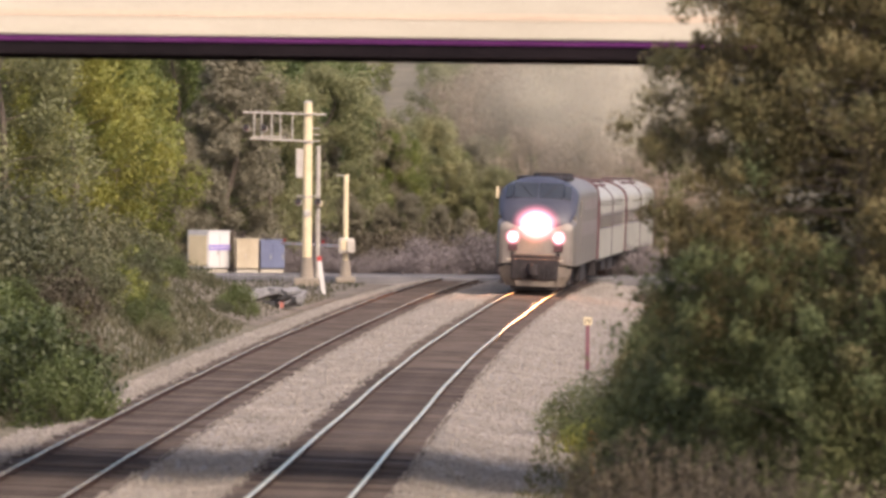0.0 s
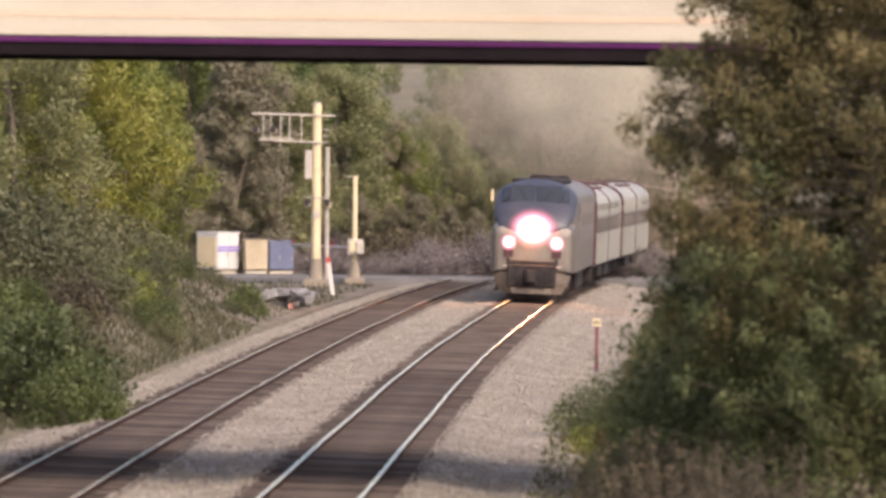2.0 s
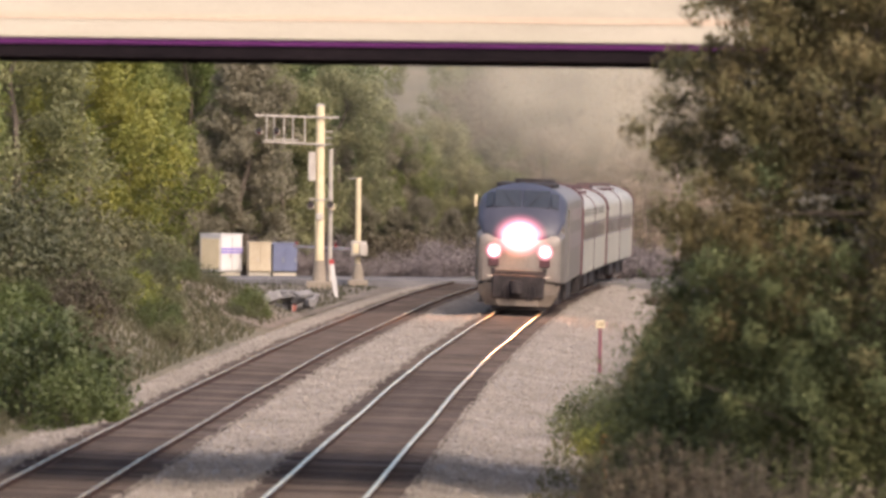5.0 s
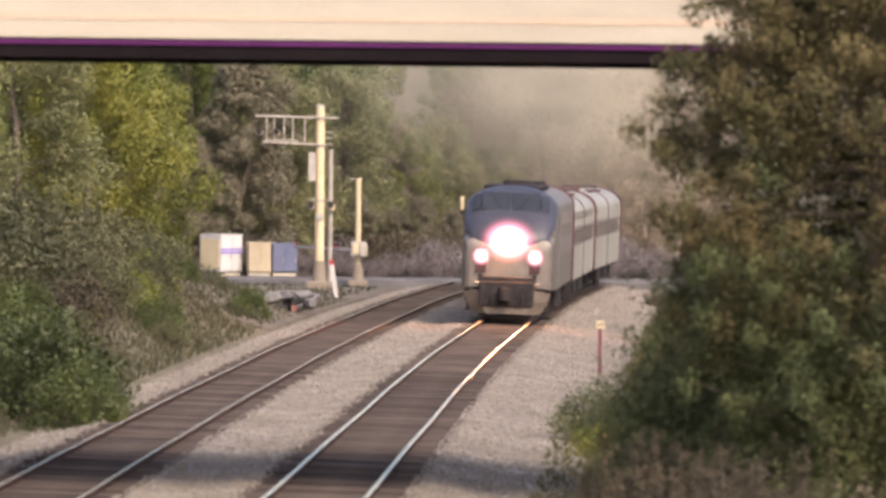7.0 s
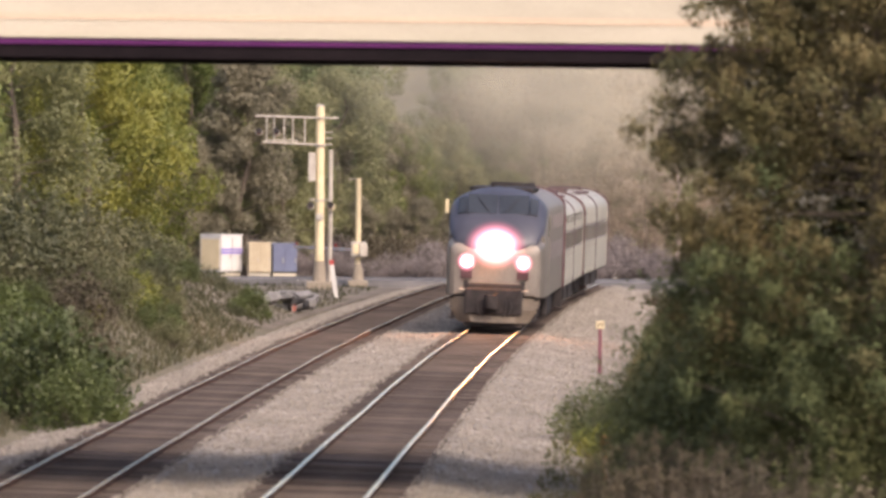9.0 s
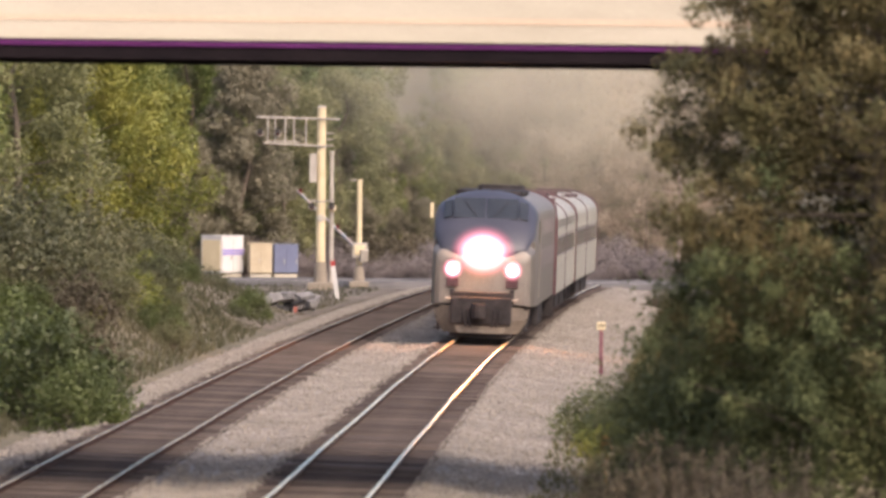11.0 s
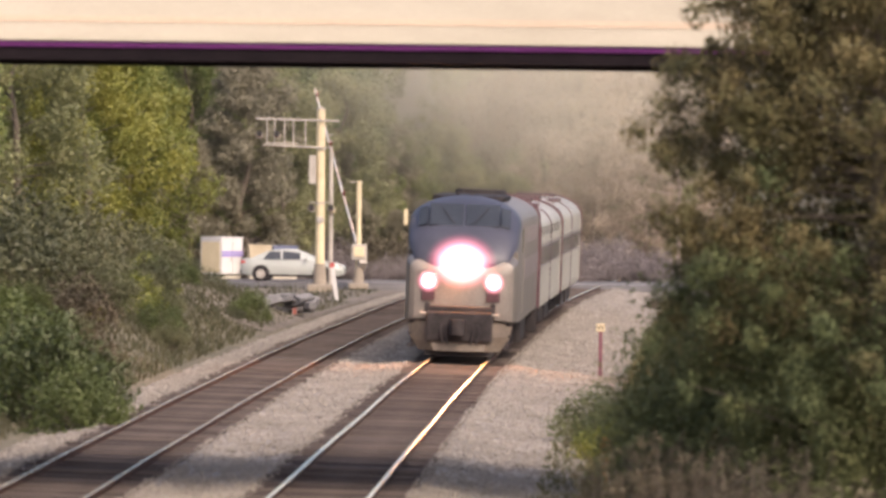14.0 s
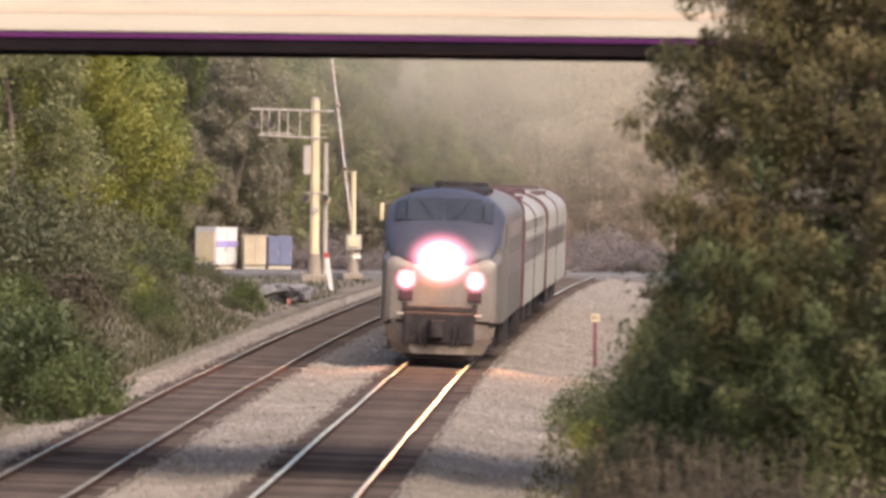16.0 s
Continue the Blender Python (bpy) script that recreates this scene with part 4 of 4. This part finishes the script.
plant(T_GREEN, sight_x(928, 590), 590, 0.32, 160)
plant(T_GREEN, sight_x(905, 600), 600, 0.22, 10)
for sight, d, s in ((830, 470, 0.5), (870, 520, 0.45), (915, 500, 0.42), (945, 555, 0.4), (985, 585, 0.4), (890, 455, 0.4)):
    plant((T_YELLOW, T_OLIVE)[sight % 2], sight_x(sight, d), d, s, sight)
plant(T_MAUVE, sight_x(1006, 560), 560, 0.14, 70)
plant(T_OLIVE, sight_x(700, 590), 590, 0.24, 220)
plant(T_OLIVE, sight_x(850, 560), 560, 0.3, 100)

# the large tree on the near right, and the thicket under it
def verge_tree(m, height, radius, label, seed, clumps, leaves, base, trunk_r, upper, lower, turn_z):
    """A leafy tree with uneven tiers of small leaf clumps, brown above and greener below."""
    rng = np.random.default_rng(seed)
    t = thing("tree", m, label, "tree")
    wood, tips = bmesh.new(), []
    spine = [Vector((0.02 * height * noise.noise((k, seed, 0)), 0.02 * height * noise.noise((k, seed, 5)), height * k / 7 - 0.4)) for k in range(8)]
    for k, (a, b) in enumerate(zip(spine, spine[1:])):
        cyl(wood, trunk_r * (1 - k / 7.8), trunk_r * (1 - (k + 1) / 7.8), a, b, 8)
    for i in range(clumps):
        f = base + (0.99 - base) * (i + rng.random()) / clumps
        k = min(6, int(f * 7))
        root = spine[k].lerp(spine[k + 1], f * 7 - k)
        ang = i * 2.4 + rng.normal() * 0.5
        swell = noise.noise((math.cos(ang) * 1.3 + seed, math.sin(ang) * 1.3, root.z * 0.75))
        reach = radius * float(np.interp(f * height, (1.5, 4, 5, 5.6, 6.4, 7.4, 10.5), (1.06, 1.04, 1.08, 0.98, 0.98, 0.82, 0.2))) * min(1.02, 0.88 + 0.3 * swell + 0.06 * rng.normal())
        tip = root + Vector((math.cos(ang) * reach, math.sin(ang) * reach, reach * (0.05 + 0.3 * rng.random())))
        elbow = root.lerp(tip, 0.5) + Vector((0, 0, -0.05 * reach))
        if i % 2 == 0:
            cyl(wood, trunk_r * 0.3 * (1.1 - f), trunk_r * 0.15 * (1.1 - f), root, elbow, 5)
            cyl(wood, trunk_r * 0.15 * (1.1 - f), 0.006, elbow, tip, 4)
        for share, size in ((1.0, 0.26), (0.82, 0.4), (0.55, 0.62)):
            p = root.lerp(tip, share) + Vector(rng.normal(size=3) * 0.12)
            tips.append((*p, size * (0.75 + 0.5 * rng.random())))
    part("trunk", wood, BARK, t)
    tips = np.array(tips)
    high = tips[:, 2] + 0.7 * rng.normal(size=len(tips)) > turn_z
    for name, chosen, mat, count in (("upper_crown", tips[high], upper, leaves), ("lower_crown", tips[~high], lower, leaves)):
        v, f = crown_mesh(rng, chosen, count, 0.068, 1.0)
        leaf_part(name, v, f, mat, t)
    return t


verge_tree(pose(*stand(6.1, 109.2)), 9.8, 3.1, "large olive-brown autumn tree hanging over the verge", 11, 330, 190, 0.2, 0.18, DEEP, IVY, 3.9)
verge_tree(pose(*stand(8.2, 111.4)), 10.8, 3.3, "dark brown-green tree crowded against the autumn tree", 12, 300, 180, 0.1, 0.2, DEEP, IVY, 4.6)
B_GREEN = bush("bush", pose(*stand(-7.9, 157.3)), 2.7, 1.5, LAUREL, "dense dark green bush at the edge of the ballast", 31, 60, 90, 0.12, "bushes along the railway")
B_OLIVE = bush("bush", pose(*stand(9.4, 218)), 2.2, 1.3, SCRUB, "olive-brown leafy bush on the verge", 32, 50, 80, 0.11, "bushes along the railway")
B_YELLOW = bush("bush", pose(*stand(6.6, 178)), 1.6, 1.0, YELLOW, "yellowing low bush on the verge", 33, 40, 70, 0.1, "bushes along the railway")
B_RUST = bush("bush", pose(*stand(-9.5, 198)), 1.5, 1.2, BROWN, "brown dry bush on the bank", 34, 40, 70, 0.1, "bushes along the railway")


def bushes(kind, spots):
    for x, y, s in spots:
        copy_thing(kind, pose(*stand(x, y, -0.05), 0, 0, rnd.uniform(0, 360)) @ Matrix.Scale(s, 4))


B_DEEP = bush("bush", pose(*stand(6.6, 128.0)), 2.3, 1.4, IVY, "dark brown-green tangled bush on the verge", 35, 55, 130, 0.08, "bushes along the railway")
bushes(B_GREEN, [(-8.9, 160.6, 1.0), (-9.8, 167.2, 0.55), (-7.2, 154, 0.6), (-10.5, 181.5, 0.55), (-9.3, 215, 0.42), (-8.9, 241, 0.4), (-9.6, 262, 0.5), (-8.3, 250, 0.3), (4.5, 160, 0.42), (8.4, 176, 1.4), (8.9, 196, 1.4)])
bushes(B_OLIVE, [(-12, 209, 1.3), (-13, 236.5, 1.4), (-9.2, 211.2, 0.7), (-8.8, 233.2, 0.65), (-9.4, 253, 0.75), (-8.7, 256.5, 0.5), (-8.55, 283, 0.62), (-7.95, 281.5, 0.42), (-9.5, 286, 0.75), (-10.4, 286, 0.7), (-11.5, 288, 0.9), (-10.5, 225.5, 1.0), (-11.5, 250.8, 1.2), (-10.8, 264, 1.1), (-12, 275, 1.3), (-9.6, 270.6, 0.8), (9.2, 212, 1.5), (10.4, 230, 1.5), (11.9, 252, 1.5)])
bushes(B_YELLOW, [(3.6, 139, 0.6), (5.4, 150, 0.7), (6.6, 173.8, 1.1), (-8.8, 220, 0.8), (-9.5, 244.2, 0.7), (3.3, 133, 0.45)])
bushes(B_RUST, [(-8.6, 189.2, 0.6), (3.1, 126, 0.45), (8.0, 288, 0.5)])
bushes(B_DEEP, [(5.4, 130, 0.9), (5.9, 137, 1.0), (6.4, 146, 1.1), (3.9, 148, 0.6), (4.3, 154, 0.65), (3.9, 128, 0.5), (5.6, 117, 1.0), (6.6, 120, 1.1), (7.2, 135, 1.4), (6.6, 135, 1.25), (7.6, 152, 1.4), (8.2, 164, 1.5)])
B_GREY = bush("bush", pose(*stand(9.5, 345)), 1.6, 1.2, GREYISH, "greyish mauve leafless brush beyond the road", 36, 45, 130, 0.07, "bushes along the railway")
tree("tree", pose(*stand(10.7, 352)), 6.8, 5.0, RUST, "pale leafless tree with spreading branches beyond the road", 41, 34, 4, 0.12, 0.55, trunk_r=0.16, bare=0.4, bark=PALE_BARK)
tree("tree", pose(*stand(9.6, 372)), 8.5, 3.4, RUST, "pale leafless tree with spreading branches on the hillside", 42, 80, 4, 0.12, 0.2, trunk_r=0.18, bare=0.4, bark=PALE_BARK)
B_TALL = bush("bush", pose(*stand(5.55, 109.3)), 4.0, 1.5, IVY, "tall dark green shrub growing up under the autumn tree", 37, 130, 330, 0.06, "bushes along the railway")
bushes(B_TALL, [(4.4, 111, 1.15), (4.75, 112.5, 1.35), (3.7, 113, 0.72)])
bushes(B_DEEP, [(4.7, 104.5, 0.5), (5.5, 106, 0.6), (3.05, 153, 0.62), (3.35, 156, 0.5)])
bushes(B_RUST, [(4.2, 112, 0.8), (4.9, 106, 0.7), (5.9, 104, 0.9), (3.6, 116, 0.6)])
bushes(B_YELLOW, [(3.0, 146, 0.55), (3.5, 149, 0.5), (3.9, 113, 0.8), (5.2, 110, 0.8)])
def brush(m, height, radius, seed):
    """Upright bare stalks with a few dry leaves."""
    rng = np.random.default_rng(seed)
    t = thing("brush", m, "tangle of dry brown stalks with few leaves", "brush", "bushes along the railway")
    wood, tips = bmesh.new(), []
    for i in range(90):
        a, r = i * 2.4, radius * math.sqrt((i + 0.5) / 90)
        foot = Vector((math.cos(a) * r, math.sin(a) * r, -0.2))
        top = foot + Vector((rng.normal() * 0.22, rng.normal() * 0.22, 0.2 + height * (0.45 + 0.55 * rng.random())))
        cyl(wood, 0.008, 0.003, foot, top, 4)
        for share in (0.95, 0.75, 0.5):
            tips.append((*foot.lerp(top, share), 0.14))
    tagged(part("stem", wood, BARK, t), kind="stuff")
    v, f = crown_mesh(rng, np.array(tips), 16, 0.055, 1.0)
    leaf_part("foliage", v, f, BROWN, t)
    return t


BRUSH = brush(pose(*stand(4.3, 105)), 2.2, 0.8, 51)
bushes(BRUSH, [(3.7, 107.5, 0.85), (4.1, 106, 0.9), (3.2, 112, 0.7), (2.75, 110, 0.85), (3.1, 109, 0.95), (3.45, 108.4, 1.0), (2.55, 119, 0.55), (2.95, 117.5, 0.6), (3.35, 116, 0.65), (2.8, 123, 0.5), (3.3, 126, 0.55)])
# scrub on the left bank
for k in range(27):
    y = 168 + k * 3.2
    bushes((B_OLIVE, B_RUST, B_YELLOW, B_OLIVE, B_GREEN)[k % 5], [(track_x(y) - SPACING - rnd.uniform(3.6, 7.5), y, rnd.uniform(0.22, 0.46))])
# brush along the far side of the road
for k in range(34):
    sight, d = 420 + k * 22 + rnd.uniform(-9, 9), rnd.uniform(331, 341)
    bushes(rnd.choice((B_RUST, B_GREY, B_GREY, B_GREY)) if sight < 900 else B_GREY, [(sight_x(sight, d), d, rnd.uniform(0.8, 1.5))])


def grass(rng, n, w0, w1, y0, y1, tall):
    """Single bent blades on the banks."""
    y = y0 + (y1 - y0) * rng.random(n)
    x = np.array([track_x(v) for v in y]) + w0 + (w1 - w0) * rng.random(n)
    z = np.array([ground_z(a, b) for a, b in zip(x, y)]) - 0.02
    h = tall * (0.4 + rng.random(n))
    lean = rng.normal(size=(n, 2)) * 0.35 * h[:, None]
    wide = 0.018 + 0.02 * rng.random(n)
    a = rng.random(n) * math.pi
    side = np.stack([np.cos(a) * wide, np.sin(a) * wide, 0 * a], 1)
    p = np.stack([x, y, z], 1)
    mid = p + np.stack([lean[:, 0] * 0.35, lean[:, 1] * 0.35, h * 0.6], 1)
    tip = p + np.stack([lean[:, 0], lean[:, 1], h], 1)
    v = np.stack([p - side, p + side, mid + side * 0.7, mid - side * 0.7, tip], 1).reshape(-1, 3)
    f = (np.arange(n)[:, None, None] * 5 + np.array([(0, 1, 2), (0, 2, 3), (3, 2, 4)])[None]).reshape(-1, 3)
    return v, f


DRY = leafage("dry_grass", [(0.25, (0.03, 0.034, 0.016)), (0.5, (0.06, 0.062, 0.03)), (0.8, (0.115, 0.102, 0.055))], 0.8)
rng = np.random.default_rng(17)
WEED = leafage("verge_weeds", [(0.25, (0.036, 0.044, 0.016)), (0.5, (0.08, 0.08, 0.032)), (0.8, (0.15, 0.125, 0.058))], 0.8)
for w0, w1, y0, y1, n, tall in ((-20, -7.3, 143, 236, 30000, 0.22), (-20, -8.6, 236, 276, 12000, 0.2), (-9.0, -7.5, 236, 290, 1500, 0.12), (-17, -8, 276, 316, 1800, 0.22), (4.4, 11, 117, 302, 26000, 0.4), (-3.1, -1.5, 116, 142, 2600, 0.1), (3.2, 5.0, 119, 152, 2200, 0.13), (4.0, 5.0, 119, 152, 3600, 0.2), (4.6, 10, 101, 118, 9000, 0.75)):
    v, f = grass(rng, n, w0, w1, y0, y1, tall)
    tagged(leaf_part("grass", v, f, DRY if w0 < -5 else WEED, None, "dry brown and green weeds on the bank"), category="grass", kind="stuff")

# ---- far hill: a pale building beyond the wood ----
hill = thing("farm_building", pose(-4.2, 640, ground_z(-4.2, 640) - 0.1), "long pale farm building on the far hill", "building")
part("wall", boxes(((0, 0, 0.5), (7.4, 4, 1.3)), bevel=0.05), BEIGE, hill)
part("roof", loft([[(-4.0, -2.4, 1.1), (4.0, -2.4, 1.1), (4.0, 2.4, 1.1), (-4.0, 2.4, 1.1)], [(-3.8, -0.1, 1.75), (3.8, -0.1, 1.75), (3.8, 0.1, 1.75), (-3.8, 0.1, 1.75)]]), GREY_METAL, hill)
for dx in (-3, -1, 1, 3):
    part("window", boxes(((dx, -2.02, 0.65), (0.8, 0.06, 0.5)),), GLASS, hill)


# ---- exhaust haze over the train, widened to stand in for hazy air behind ----
def haze_material():
    """Thin smoke: densest in the middle of a wisp, fading out unevenly to its rim."""
    m, n, l, b = material("exhaust_haze")
    clear, dull, mix = n.new("ShaderNodeBsdfTransparent"), n.new("ShaderNodeBsdfDiffuse"), n.new("ShaderNodeMixShader")
    dull.inputs[0].default_value = (0.29, 0.285, 0.235, 1)
    co, mp, ball = n.new("ShaderNodeTexCoord"), n.new("ShaderNodeMapping"), n.new("ShaderNodeTexGradient")
    ball.gradient_type = "SPHERICAL"
    mp.inputs["Location"].default_value, mp.inputs["Scale"].default_value = (-1, 0, -1), (2, 0, 2)
    cloud = node(n, "ShaderNodeTexNoise", Scale=2.2, Detail=3.0)
    l.new(co.outputs["Generated"], mp.inputs[0])
    l.new(co.outputs["Generated"], cloud.inputs["Vector"])
    l.new(mp.outputs[0], ball.inputs[0])
    times = n.new("ShaderNodeMath")
    times.operation = "MULTIPLY"
    l.new(ball.outputs["Fac"], times.inputs[0])
    l.new(cloud.outputs[0], times.inputs[1])
    thin = n.new("ShaderNodeMath")
    thin.operation = "MULTIPLY"
    thin.inputs[1].default_value = 0.68
    l.new(times.outputs[0], thin.inputs[0])
    l.new(thin.outputs[0], mix.inputs[0])
    l.new(clear.outputs[0], mix.inputs[1])
    l.new(dull.outputs[0], mix.inputs[2])
    l.new(mix.outputs[0], n["Material Output"].inputs[0])
    return m


HAZE = haze_material()
haze = thing("exhaust_haze", Matrix(), "thin brownish exhaust haze drifting above the locomotive", "smoke")
for k, (x, y, z, r, h) in enumerate(((-0.3, 26, 7.4, 4.2, 4.6), (0.9, 38, 8.0, 5.5, 5.2), (-1.4, 50, 8.2, 6.5, 5.6), (1.5, 62, 8.6, 8.0, 6.4), (-2.5, 80, 8.0, 11.0, 8.0))):
    grid = spread((-1, 1, 16))
    verts = [(x + a * r, y + 3 * noise.noise((a, c, k)) + 2.5 * (a * a + c * c), z + c * h) for c in grid for a in grid]
    shade_smooth(part("wisp", (verts, [], [(i * 17 + q, i * 17 + q + 1, (i + 1) * 17 + q + 1, (i + 1) * 17 + q) for i in range(16) for q in range(16)]), HAZE, haze), 180)

# ---- what moves ----
START, SPEED = 284.4, 6.0
ARM = [(0, 0), (9.7, 0), (10.5, 8), (11.3, 19), (12, 28), (12.5, 32), (13, 36.5), (13.5, 41.5), (14, 46), (14.5, 52), (15, 57), (15.5, 62), (16, 67)]
REAR = [(0, -46), (10.6, -46), (11.5, -36), (12.4, -23), (13.0, -17.1), (13.5, -12.8), (13.8, -10.2), (14.0, -8.5), (14.2, -6.8), (14.5, -4.2), (15.0, 0.2), (15.3, 2.9), (15.5, 4.9), (15.7, 6.7), (16, 9.75)]


def on_track(front, length, inset):
    """The pose of a car whose front end is so far ahead, its two bogies on the track."""
    a, b = front + inset, front + length - inset
    pa, pb = Vector((track_x(a), a, 0)), Vector((track_x(b), b, 0))
    ahead = (pb - pa).normalized()
    turn = -math.degrees(math.atan2(ahead.x, ahead.y))
    return Matrix.Translation(pa - ahead * inset) @ pose(0, 0, 0, 0, 0, turn) @ pose(0, 0, 0, 0, 1.6, 0)


def motions():
    times = [k * 0.5 for k in range(33)]
    walk(loco, [(t, on_track(START - SPEED * t, 21.0, 4.2)) for t in times])
    walk(haze, [(t, on_track(START - SPEED * t, 21.0, 4.2)) for t in times])
    for k, c in enumerate(coaches):
        walk(c, [(t, on_track(START - SPEED * t + 21.3 + 25.7 * k, 25.6, 3.7)) for t in times])
    for w, y in wheels:
        walk(w, [(k * 0.1, pose(0, y, 0.49, math.degrees(SPEED * k * 0.1 / 0.49))) for k in range(161)])
    base = math.degrees(math.atan2(0.954, -0.3))
    walk(gate_arm, [(t, pose(0, 0.36, 1.25, 0, 0, base) @ pose(0, 0, 0, 0, -a, 0)) for t, a in ARM])
    spots = [(t, float(np.interp(t, [r[0] for r in REAR], [r[1] + 0.35 for r in REAR]))) for t in [0.0, 10.6] + [10.6 + 0.1 * k for k in range(1, 55)]]
    walk(car, [(t, CROSS @ pose(x, 317.6, road_z(max(x, -20), 317.6) + 0.012)) for t, x in spots])
    for w, x, side in car_wheels:
        rows, last, turn = [], spots[0][1], 0.0
        for t, v in spots:
            step = math.degrees((v - last) / (0.33 * COMPACT))
            n = max(1, math.ceil(abs(step) / 80))
            turn += step
            last = v
            rows.append((t, turn, n))
        out, prev = [], rows[0]
        for t, a, n in rows:
            for i in range(1, n):
                out.append((prev[0] + (t - prev[0]) * i / n, prev[1] + (a - prev[1]) * i / n))
            out.append((t, a))
            prev = (t, a, n)
        walk(w, [(t, pose(x * COMPACT, side * 0.84 * COMPACT, 0.33 * COMPACT, 0, a, 0)) for t, a in out])


motions()
